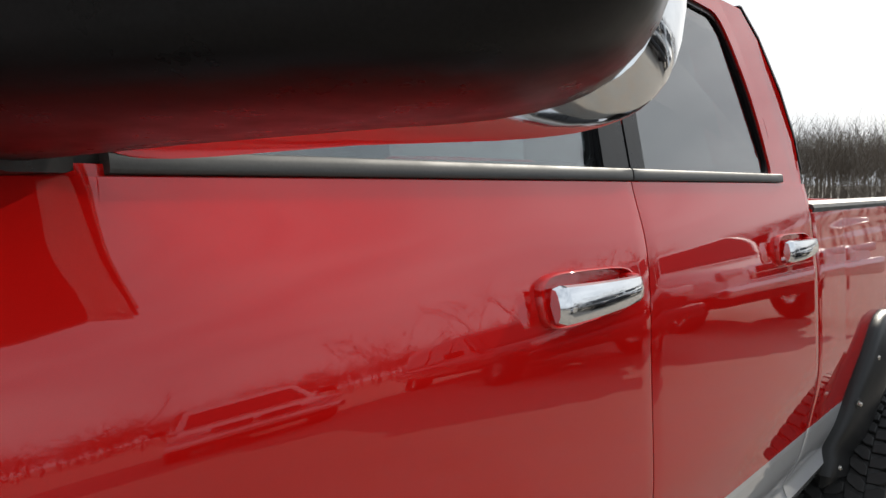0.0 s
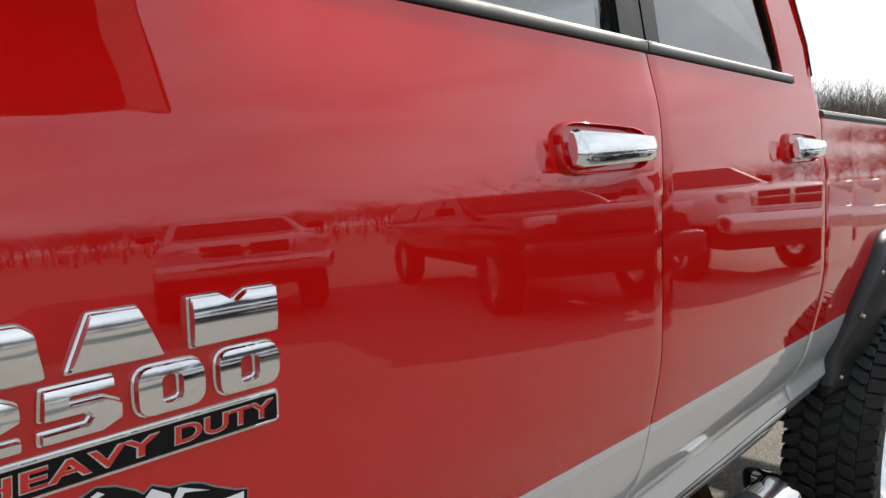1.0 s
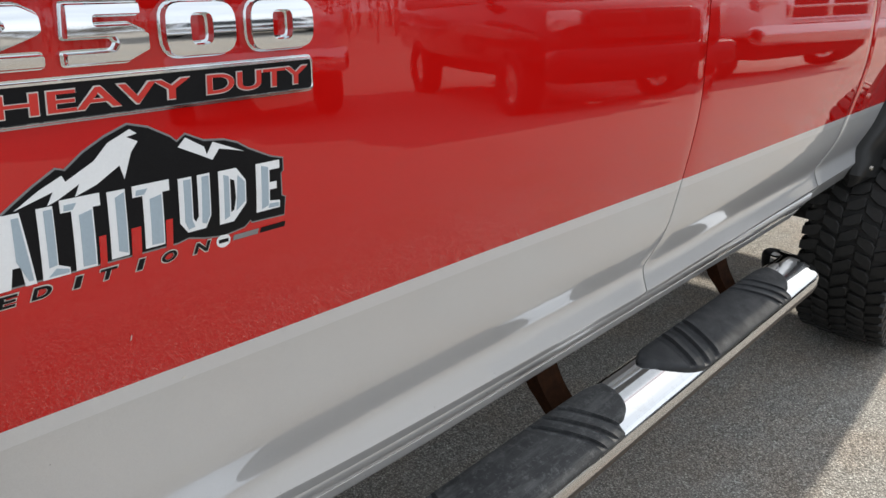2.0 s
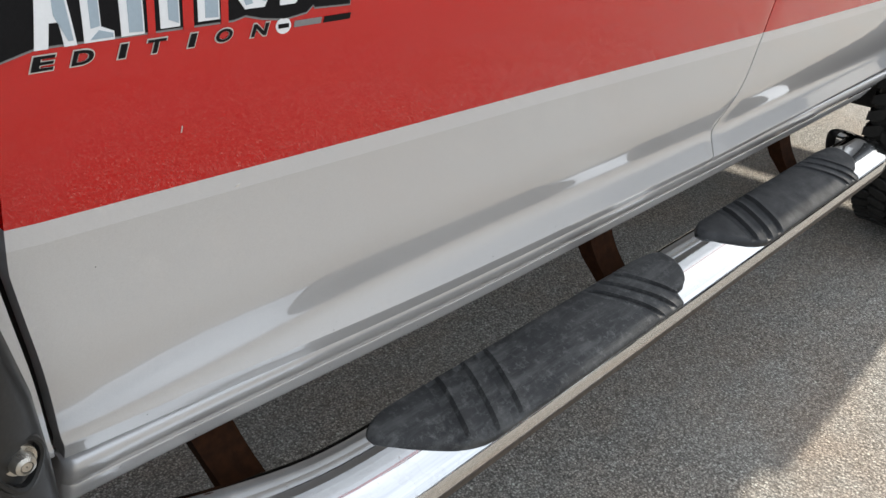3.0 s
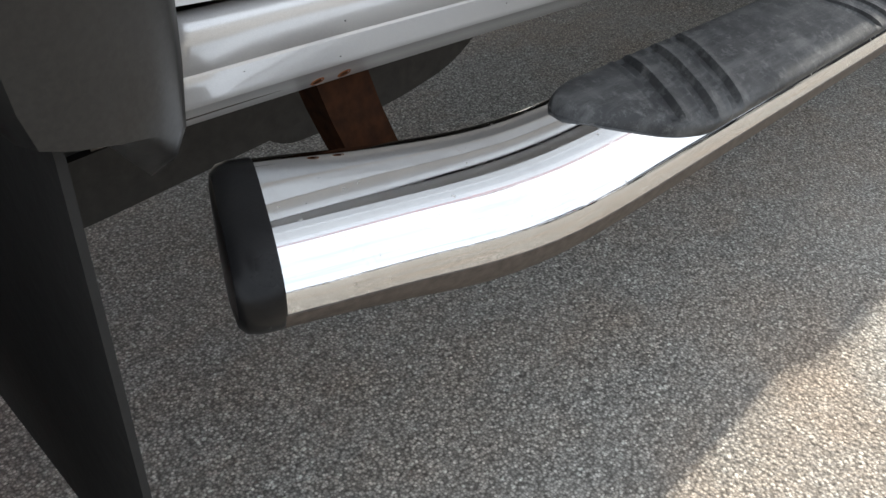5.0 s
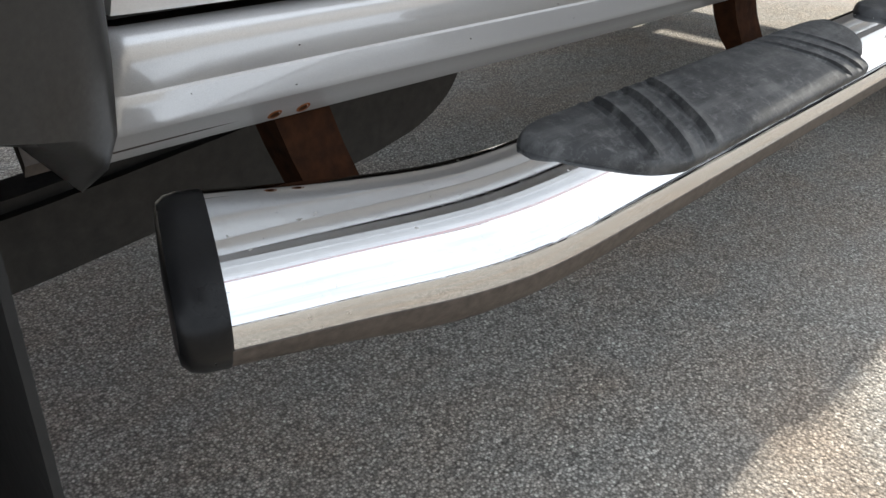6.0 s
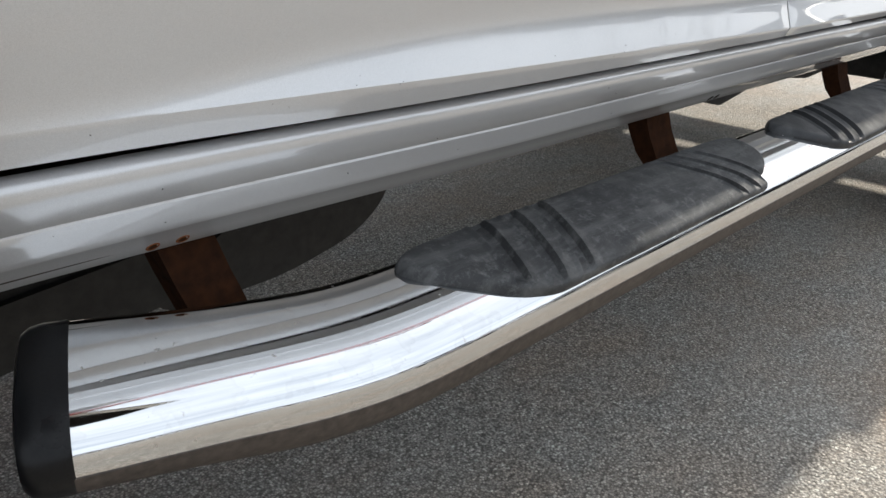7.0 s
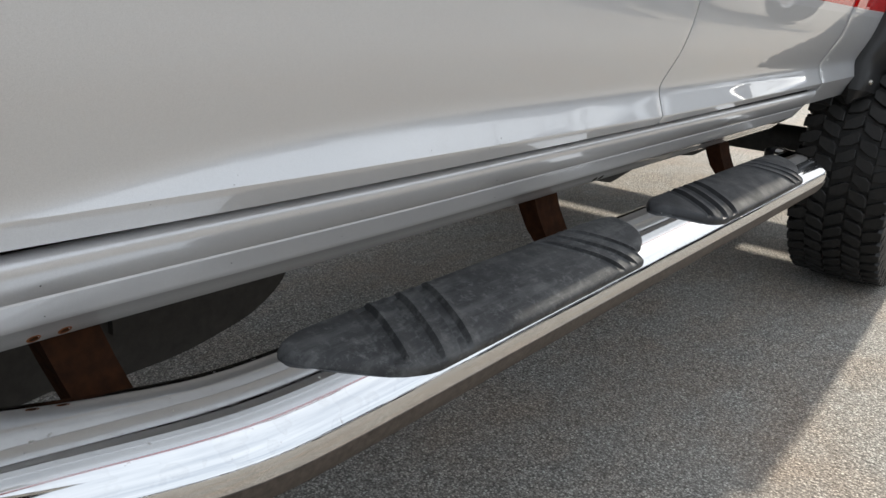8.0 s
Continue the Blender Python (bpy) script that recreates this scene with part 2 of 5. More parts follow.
# ---- ground ----
def ground():
    bm = bmesh.new()
    ring = [0.0, 3.0, 8.0, 20.0, 60.0, 200.0, 900.0]
    n = 40
    rows = []
    for r in ring[1:]:
        rows.append([(1.0 + r * math.cos(2 * math.pi * k / n), r * math.sin(2 * math.pi * k / n), 0.0) for k in range(n)])
    vs = loft(bm, rows, True, False)
    bm.faces.new(vs[0])
    ob = part("ground", bm, ASPHALT, None, smooth=False)
    tagged(ob, "worn grey asphalt lot with exposed pale aggregate", "ground", kind="structure")


ground()

# ---- the pickup truck: x towards its tail, y into it, z up ----
WIDE = 2.03                      # across the body
AXLE_F, AXLE_R, HUB = -0.83, 2.66, 0.44
TYRE_R = 0.44

PROFILE = [(0.60, 0.145), (0.713, 0.0985), (0.74, 0.0865), (0.764, 0.0757), (0.80, 0.0610), (0.832, 0.0500), (0.875, 0.0432), (0.90, 0.0402), (0.93, 0.0365), (0.97, 0.0295), (1.01, 0.0235), (1.05, 0.0190),
           (1.09, 0.0178), (1.15, 0.0202), (1.21, 0.0230), (1.27, 0.0258), (1.32, 0.0282), (1.345, 0.0300), (1.37, 0.0325), (1.40, 0.0362), (1.43, 0.0402), (1.46, 0.0455), (1.49, 0.0535), (1.523, 0.066), (1.551, 0.076), (1.60, 0.090), (1.66, 0.110)]
PZ = np.arange(0.55, 1.70, 0.001)
PY = np.interp(PZ, [p[0] for p in PROFILE], [p[1] for p in PROFILE])


def soften(values, sigma):
    k = np.exp(-0.5 * (np.arange(-60, 61) / sigma) ** 2)
    return np.convolve(np.pad(values, 60, mode="edge"), k / k.sum(), mode="valid")


PY = soften(PY, 14.0)
KICK = [(-0.40, 0.002), (-0.27, 0.003), (-0.18, 0.008), (-0.10, 0.018), (-0.02, 0.028), (0.10, 0.036), (0.30, 0.041), (0.84, 0.0435), (1.9, 0.0435)]
KX = np.arange(-0.4, 2.0, 0.01)
KH = soften(np.interp(KX, [p[0] for p in KICK], [p[1] for p in KICK]), 6.0)
# slope of the shoulder over the front of the front door, where it breaks lower and runs straighter to the belt
SHOULDER = 0.0065


def crease(x):
    """Height of the sharp crease along the foot of the doors."""
    return lerp([(0.0, 0.7305), (0.82, 0.7205), (1.85, 0.717)], x)


def skin(x, z):
    """How far inside the widest line the body's side lies: full shoulder, tucked waist, lower edge kicked out over an undercut lip; the flank draws in towards the tail."""
    h, foot = float(np.interp(x, KX, KH)), crease(x)
    d = foot + h - z
    soft = 0.005 * math.log1p(math.exp(min(60.0, d / 0.005)))
    y = float(np.interp(max(z + soft, 0.60), PZ, PY))
    y += 0.50 * max(0.0, foot - z) - 0.29 * min(soft, h + 0.001)
    y += SHOULDER * sstep(1.345, 1.455, z) * sstep(1.56, 1.455, z) * sstep(0.80, 0.45, x)
    y += 0.017 * (min(2.2, max(-0.35, x)) - 0.836) * sstep(1.56, 1.42, z) * (1.0 if x > 0.836 else sstep(0.86, 1.08, z))
    return y


def side(x, z, h=0.0, far=False):
    y = skin(x, z) - h
    return Vector((x, WIDE - y if far else y, z))


def split(x):
    """Height of the line where red meets silver."""
    return lerp([(-0.4, 0.957), (-0.2, 0.953), (0.0, 0.9485), (0.3, 0.943), (0.85, 0.929), (1.9, 0.906), (4.3, 0.86)], x)


CUT_A = [(0.6, -0.262), (0.72, -0.265), (0.83, -0.280), (0.92, -0.2925), (1.05, -0.292), (1.6, -0.28)]
CUT_B = [(0.6, 0.819), (0.722, 0.820), (0.745, 0.817), (0.764, 0.816), (0.785, 0.821), (0.81, 0.830), (0.86, 0.841), (0.93, 0.846), (1.1, 0.834), (1.3, 0.829), (1.47, 0.843), (1.6, 0.853)]
CUT_C = [(0.6, 1.79), (0.705, 1.845), (0.735, 1.828), (0.765, 1.818), (0.80, 1.845), (0.84, 1.880), (0.92, 1.903), (1.0, 1.905), (1.162, 1.893), (1.343, 1.883), (1.49, 1.852), (1.6, 1.835)]
GAP = 0.0021
BAND = 0.017                     # height of the pale band under the red, a sheen put into the colour


def panel(name, x0, x1, z0, z1, parent, far=False, cols=40, label="", hole=None):
    """A pressed body panel between two cut lines, with its edges turned in."""
    bm = bmesh.new()
    n0, n1, n2 = 6, 50, 75
    grid = []
    for r in range(n1 + n2 + 1):
        row = []
        for c in range(cols + 1):
            u = c / cols
            s = split(x0(0.93) * (1 - u) + x1(0.93) * u)
            c0 = crease(x0(0.73) * (1 - u) + x1(0.73) * u)
            if r <= n0:
                z = z0 + (c0 - z0) * r / n0
            elif r <= n1:
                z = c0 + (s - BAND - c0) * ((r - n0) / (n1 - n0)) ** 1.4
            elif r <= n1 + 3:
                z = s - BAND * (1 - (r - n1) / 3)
            else:
                z = s + (z1 - s) * (r - n1 - 3) / (n2 - 3)
            a, b = x0(z) + GAP, x1(z) - GAP
            row.append((a + (b - a) * u, z))
        grid.append(row)
    vs = {}
    for r, row in enumerate(grid):
        for c, (x, z) in enumerate(row):
            if hole and hole(x, z):
                continue
            edge = min(c, cols - c)
            h = -0.0016 if edge == 0 else 0.0
            vs[r, c] = bm.verts.new(side(x, z, h, far))
    for r in range(n1 + n2):
        for c in range(cols):
            q = [vs.get(k) for k in ((r, c), (r, c + 1), (r + 1, c + 1), (r + 1, c))]
            if None not in q:
                f = bm.faces.new(q)
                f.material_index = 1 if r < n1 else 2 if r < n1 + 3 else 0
    out = [e for e in bm.edges if e.is_boundary]
    got = bmesh.ops.extrude_edge_only(bm, edges=out)["geom"]
    for v in (g for g in got if isinstance(g, bmesh.types.BMVert)):
        v.co.y += -0.022 if far else 0.022
    return part(name, bm, [RED, SILVER, SHEEN_SILVER], parent, label)


truck = new("pickup_truck")
truck.location = (0, 0, 0)
tagged(truck, "lifted red and silver crew cab pickup truck with chrome side steps", "pickup truck")

front_door = panel("front_door", lambda z: lerp(CUT_A, z), lambda z: lerp(CUT_B, z), 0.708, 1.566, truck, cols=56, label="red door with a silver lower band")
rear_door = panel("rear_door", lambda z: lerp(CUT_B, z), lambda z: lerp(CUT_C, z), 0.708, 1.566, truck, cols=52)


def in_arch(cx, r):
    return lambda x, z: (x - cx) ** 2 + (z - HUB) ** 2 < r * r


def in_rear_arch(x, z):
    """The squarish cut-out behind the rear flare."""
    edge = lerp([(0.64, 2.262), (0.68, 2.265), (0.86, 2.340), (0.973, 2.42), (1.06, 2.50)], z)
    return z < 1.06 and edge < x < 2 * AXLE_R - edge


bed_side = panel("bed_side", lambda z: lerp(CUT_C, z) + 0.004, lambda z: 4.17, 0.66, 1.500, truck, cols=150, hole=in_rear_arch)
fender = panel("fender", lambda z: -1.72, lambda z: lerp(CUT_A, z) - 0.004, 0.66, 1.50, truck, cols=60, hole=in_arch(AXLE_F, 0.60))
panel("far_side_panel", lambda z: -1.72, lambda z: 4.17, 0.66, 1.54, truck, far=True, cols=150,
      hole=lambda x, z: in_arch(AXLE_R, 0.6)(x, z) or in_arch(AXLE_F, 0.6)(x, z))


def rocker():
    """The sill under the doors: rounded top, shallow crease, flat pinch flange below."""
    prof = [(0.680, 0.130), (0.690, 0.118), (0.697, 0.1085), (0.6985, 0.101), (0.6975, 0.0955), (0.6945, 0.0915), (0.690, 0.0900), (0.685, 0.0907), (0.681, 0.0924), (0.6605, 0.1032), (0.6595, 0.1050), (0.6575, 0.1046),
            (0.648, 0.1094), (0.638, 0.1145), (0.633, 0.1172), (0.6305, 0.1208), (0.626, 0.127), (0.613, 0.144), (0.603, 0.1535), (0.602, 0.1555), (0.615, 0.150), (0.64, 0.140), (0.685, 0.140)]
    bm = bmesh.new()
    rings = []
    xs = [-0.262, -0.2605, -0.257, -0.252] + [-0.25 + 0.04 * k for k in range(1, 50)] + [1.74]
    for x in xs:
        end = 0.010 * max(0.0, 1 - (x + 0.262) / 0.010) ** 2
        shift = 0.014 * sstep(0.35, -0.25, x)
        rings.append([(x + (0.10 * (z - 0.62) / 0.08 if x > 1.7 else 0.0), y + shift + end, z) for z, y in prof])
    loft(bm, rings)
    return part("rocker_panel", bm, SILVER, truck, "silver sill panel with speckled road dirt")


sill = rocker()


for jx in (-0.27, 0.845, 1.86):
    bm = bmesh.new()
    box(bm, (jx - 0.07, 0.125, 0.70), (jx + 0.07, 0.155, 1.56))
    part("door_jamb", bm, DARK, truck, smooth=False)


def sill_underside():
    """The painted sheet that turns in from the sill's lower flange to the floor."""
    bm = bmesh.new()
    rings = []
    for x in (-0.30, -0.2, 0.3, 0.8, 1.3, 1.84):
        rings.append([(x, 0.158, 0.612), (x, 0.170, 0.636), (x, 0.205, 0.652), (x, 0.300, 0.690), (x, 0.300, 0.700), (x, 0.200, 0.664), (x, 0.165, 0.650), (x, 0.154, 0.620)])
    loft(bm, rings)
    return part("sill_underside", bm, SHADE_GRIME, truck, "grimy underside of the sill")


sill_underside()


# -- greenhouse: pillars, roof, glass --
def house(x, z, h=0.0, far=False):
    """The leaning side above the belt line."""
    k = (z - 1.57)
    y = 0.088 + 0.20 * k + 0.16 * k * k - h
    return Vector((x, WIDE - y if far else y, z))


FW = [(-0.30, 1.588), (0.760, 1.588), (0.775, 1.75), (0.800, 1.925), (0.43, 1.948), (0.22, 1.925), (-0.05, 1.77)]
RW = [(0.905, 1.588), (1.600, 1.590), (1.575, 1.70), (1.546, 1.795), (1.500, 1.895), (1.462, 1.942), (1.30, 1.950), (0.940, 1.935), (0.918, 1.75)]


def frame_strip(name, outline, mat, parent, depth=0.0, thick=0.035, far=False, label=""):
    bm = bmesh.new()
    slab(bm, outline, lambda u, v, h: house(u, v, depth + h - thick, far), thick)
    bmesh.ops.bevel(bm, geom=[e for e in bm.edges], offset=0.003, segments=2, affect="EDGES")
    return part(name, bm, mat, parent, label)


def rounded(points, r=0.03, n=5):
    """Rounds the corners of an outline."""
    out = []
    m = len(points)
    for i in range(m):
        p, a, b = Vector(points[i]), Vector(points[i - 1]), Vector(points[(i + 1) % m])
        da, db = (a - p), (b - p)
        ra, rb = min(r, da.length * 0.45), min(r, db.length * 0.45)
        s, e = p + da.normalized() * ra, p + db.normalized() * rb
        for k in range(n + 1):
            t = k / n
            out.append(tuple((1 - t) ** 2 * s + 2 * t * (1 - t) * p + t * t * e))
    return out


def opening_frame(name, inner, outer, mat, parent, depth, thick, far=False, label=""):
    """A ring between two outlines of equal count, with thickness."""
    bm = bmesh.new()
    rings = []
    n = len(inner)
    for i in list(range(n)) + [0]:
        (a, b), (c, d) = inner[i], outer[i]
        rings.append([house(a, b, depth, far), house(c, d, depth, far), house(c, d, depth - thick, far), house(a, b, depth - thick, far)])
    loft(bm, rings, True, False)
    bmesh.ops.remove_doubles(bm, verts=bm.verts, dist=1e-5)
    return part(name, bm, mat, parent, label)


def grow(points, d, skew=(0, 0)):
    cx = sum(p[0] for p in points) / len(points)
    cz = sum(p[1] for p in points) / len(points)
    out = []
    for x, z in points:
        v = Vector((x - cx, z - cz))
        out.append((x + d * (1 if v.x > 0 else -1) * min(1, abs(v.x) / 0.25) + skew[0], max(1.566, z + d * (1 if v.y > 0 else -1) * min(1, abs(v.y) / 0.12)) + skew[1]))
    return out


for far in (False, True):
    for door, shape, glass, gname in ((front_door, FW, GLASS, "front_window"), (rear_door, RW, PRIVACY, "rear_window")):
        shape = rounded(shape, 0.035)
        own = truck if far else door
        opening_frame("window_seal", shape, grow(shape, 0.013), BLACK, own, -0.006, 0.03, far)
        opening_frame("window_frame", grow(shape, 0.012), grow(shape, 0.060), RED, own, 0.0, 0.035, far)
        bm = bmesh.new()
        slab(bm, grow(shape, 0.006), lambda u, v, h: house(u, v, h - 0.016, far), 0.004)
        pane = part(gname, bm, PRIVACY if far else glass, own, smooth=False)
        pane.visible_shadow = False

# black applique on the pillar between the doors, one on each door edge
frame_strip("pillar_cover", [(0.760, 1.586), (0.8512, 1.586), (0.8757, 1.93), (0.796, 1.93)], BLACK, front_door, 0.006, 0.02)
frame_strip("pillar_cover", [(0.8532, 1.586), (0.912, 1.586), (0.948, 1.93), (0.8777, 1.93)], BLACK, rear_door, 0.006, 0.02)
frame_strip("rear_pillar", [(1.664, 1.50), (1.848, 1.50), (1.853, 1.60), (1.857, 1.68), (1.815, 1.80), (1.75, 1.93), (1.675, 2.0), (1.50, 2.0), (1.535, 1.955), (1.60, 1.83), (1.645, 1.70)],
            RED, truck, -0.003, 0.06)
frame_strip("rear_pillar", [(1.664, 1.50), (1.832, 1.50), (1.842, 1.68), (1.735, 1.93), (1.66, 2.0), (1.50, 2.0), (1.60, 1.83)], RED, truck, -0.003, 0.06, True)
frame_strip("drip_moulding", [(1.858, 1.60), (1.866, 1.60), (1.868, 1.685), (1.825, 1.81), (1.76, 1.94), (1.685, 2.01), (1.675, 2.004), (1.752, 1.935), (1.817, 1.803), (1.859, 1.682)], BLACK, truck, 0.0, 0.05)


def belt(name, x0, x1, parent):
    """Ribbed rubber weatherstrip along the foot of a window."""
    bm = bmesh.new()
    rings = []
    n = 24
    for k in range(n + 1):
        x = x0 + (x1 - x0) * k / n
        y = skin(x, 1.566)
        e = 0.5 if k in (0, n) else 1.0
        rings.append([(x, y + 0.012, 1.5665), (x, y - 0.0025 * e, 1.5690), (x, y - 0.0038 * e, 1.5705), (x, y - 0.0042 * e, 1.573), (x, y - 0.0020 * e, 1.581),
                      (x, y + 0.0005, 1.5865), (x, y + 0.003, 1.588), (x, y + 0.016, 1.588)])
    loft(bm, rings)
    return part(name, bm, TRIM, parent)


belt("weatherstrip", -0.050, 0.8495, front_door)
belt("weatherstrip", 0.8545, 1.655, rear_door)


def roof():
    bm = bmesh.new()
    rings = []
    for k in range(15):
        x = 0.12 + (1.72 - 0.12) * k / 14
        drop = 0.10 * sstep(0.55, 0.10, x) + 0.06 * sstep(1.45, 1.74, x)
        ring = []
        for j in range(21):
            u = j / 20
            y0 = 0.088 + 0.20 * 0.42 + 0.16 * 0.42 ** 2
            y = y0 + (WIDE - 2 * y0) * u
            ring.append((x, y, 1.985 - drop * 0.6 + 0.075 * (math.sin(math.pi * u) ** 0.55) - drop * 0.4))
        rings.append(ring)
    loft(bm, rings, False)
    got = bmesh.ops.solidify(bm, geom=list(bm.faces), thickness=0.03)
    return part("roof", bm, RED, truck)


roof()


def plate(name, pts, mat, thick=0.03, label=""):
    """A flat four sided sheet with thickness."""
    bm = bmesh.new()
    p = [Vector(q) for q in pts]
    nrm = (p[1] - p[0]).cross(p[2] - p[0]).normalized() * thick
    a, b = [bm.verts.new(q) for q in p], [bm.verts.new(q + nrm) for q in p]
    bm.faces.new(a)
    bm.faces.new(b)
    for i in range(len(p)):
        j = (i + 1) % len(p)
        bm.faces.new((a[i], a[j], b[j], b[i]))
    return part(name, bm, mat, truck, label, smooth=False)


W2 = WIDE
ws = plate("windscreen", [(-0.60, 0.16, 1.53), (-0.60, W2 - 0.16, 1.53), (0.16, W2 - 0.26, 1.95), (0.16, 0.26, 1.95)], GLASS, 0.006)
ws.visible_shadow = False
plate("windscreen_pillar", [(-0.66, 0.10, 1.53), (-0.60, 0.16, 1.53), (0.18, 0.26, 1.965), (0.12, 0.19, 1.955)], RED, 0.04)
plate("windscreen_pillar", [(-0.66, W2 - 0.10, 1.53), (-0.60, W2 - 0.16, 1.53), (0.18, W2 - 0.26, 1.965), (0.12, W2 - 0.19, 1.955)], RED, 0.04)
bg = plate("back_window", [(1.80, 0.30, 1.60), (1.80, W2 - 0.30, 1.60), (1.71, W2 - 0.36, 1.93), (1.71, 0.36, 1.93)], PRIVACY, 0.006)
bg.visible_shadow = False
plate("cab_back", [(1.83, 0.12, 0.75), (1.83, W2 - 0.12, 0.75), (1.83, W2 - 0.12, 1.60), (1.83, 0.12, 1.60)], RED, 0.03)
plate("cab_back_pillar", [(1.82, 0.13, 1.60), (1.82, 0.31, 1.60), (1.73, 0.37, 1.96), (1.73, 0.20, 1.96)], RED, 0.03)
plate("cab_back_pillar", [(1.82, W2 - 0.13, 1.60), (1.82, W2 - 0.31, 1.60), (1.73, W2 - 0.37, 1.96), (1.73, W2 - 0.20, 1.96)], RED, 0.03)
plate("cab_back_header", [(1.742, 0.30, 1.905), (1.742, W2 - 0.30, 1.905), (1.700, W2 - 0.30, 2.035), (1.700, 0.30, 2.035)], RED, 0.03)
plate("headliner", [(0.20, 0.22, 1.935), (1.70, 0.22, 1.915), (1.70, W2 - 0.22, 1.915), (0.20, W2 - 0.22, 1.935)], CLOTH, 0.02)
plate("cab_floor", [(-0.6, 0.20, 0.70), (1.80, 0.20, 0.70), (1.80, W2 - 0.2, 0.70), (-0.6, W2 - 0.2, 0.70)], DARK, 0.04)
for y in (0.165, W2 - 0.185):
    plate("door_lining", [(-0.2, y, 0.72), (1.78, y, 0.72), (1.78, y, 1.56), (-0.2, y, 1.56)], CLOTH, 0.02)


def hood():
    bm = bmesh.new()
    rings = []
    for x, z, w in ((-0.58, 1.53, 0.10), (-0.8, 1.53, 0.08), (-1.2, 1.51, 0.07), (-1.55, 1.46, 0.08), (-1.70, 1.40, 0.12)):
        ring = []
        for k in range(13):
            u = k / 12
            y = w + (W2 - 2 * w) * u
            bulge = 0.05 * math.exp(-((u - 0.5) / 0.2) ** 2) - 0.05 * (2 * abs(u - 0.5)) ** 6
            ring.append((x, y, z + bulge))
        rings.append(ring)
    loft(bm, rings, False)
    bmesh.ops.solidify(bm, geom=list(bm.faces), thickness=0.03)
    part("hood", bm, RED, truck)
    bm = bmesh.new()
    box(bm, (-1.80, 0.14, 0.80), (-1.70, W2 - 0.14, 1.40), 0.04)
    part("grille", bm, CHROME, truck)
    bm = bmesh.new()
    box(bm, (-1.98, 0.03, 0.62), (-1.74, W2 - 0.03, 0.86), 0.06)
    part("front_bumper", bm, CHROME, truck)
    bm = bmesh.new()
    box(bm, (4.20, 0.06, 0.66), (4.36, W2 - 0.06, 0.86), 0.04)
    part("rear_bumper", bm, CHROME, truck)
    bm = bmesh.new()
    box(bm, (4.12, 0.09, 0.88), (4.18, W2 - 0.09, 1.49), 0.02)
    part("tailgate", bm, RED, truck)
    bm = bmesh.new()
    box(bm, (1.93, 0.12, 0.84), (4.12, W2 - 0.12, 0.90))
    part("bed_floor", bm, DARK, truck)
    bm = bmesh.new()
    box(bm, (1.90, 0.11, 0.84), (1.94, W2 - 0.11, 1.49), 0.01)
    part("bed_headboard", bm, RED, truck)
    for far in (False, True):
        bm = bmesh.new()
        rings = []
        for k in range(30):
            x = 1.866 + (4.17 - 1.866) * k / 29
            y = skin(x, 1.5)
            r = [(x, y - 0.003, 1.492), (x, y - 0.005, 1.503), (x, y + 0.001, 1.512), (x, y + 0.02, 1.516), (x, y + 0.10, 1.516), (x, y + 0.11, 1.49)]
            rings.append([(a, WIDE - b if far else b, c) for a, b, c in r])
        loft(bm, rings)
        part("bed_rail_cap", bm, TRIM, truck, "dark plastic rail cap")


hood()


def seat(x, y, w):
    bm = bmesh.new()
    box(bm, (x - 0.45, y - w / 2, 0.86), (x + 0.08, y + w / 2, 1.02), 0.05)
    box(bm, (x, y - w / 2, 1.0), (x + 0.16, y + w / 2, 1.55), 0.06)
    s = part("seat", bm, CLOTH, truck)
    bm = bmesh.new()
    box(bm, (x + 0.05, y - 0.14, 1.585), (x + 0.15, y + 0.14, 1.78), 0.04)
    box(bm, (x + 0.09, y - 0.08, 1.53), (x + 0.10, y - 0.06, 1.60))
    box(bm, (x + 0.09, y + 0.06, 1.53), (x + 0.10, y + 0.08, 1.60))
    part("headrest", bm, CLOTH, s)


for sx, sy in ((0.55, 0.60), (0.55, 1.43), (1.45, 0.60), (1.45, 1.43)):
    seat(sx, sy, 0.56)


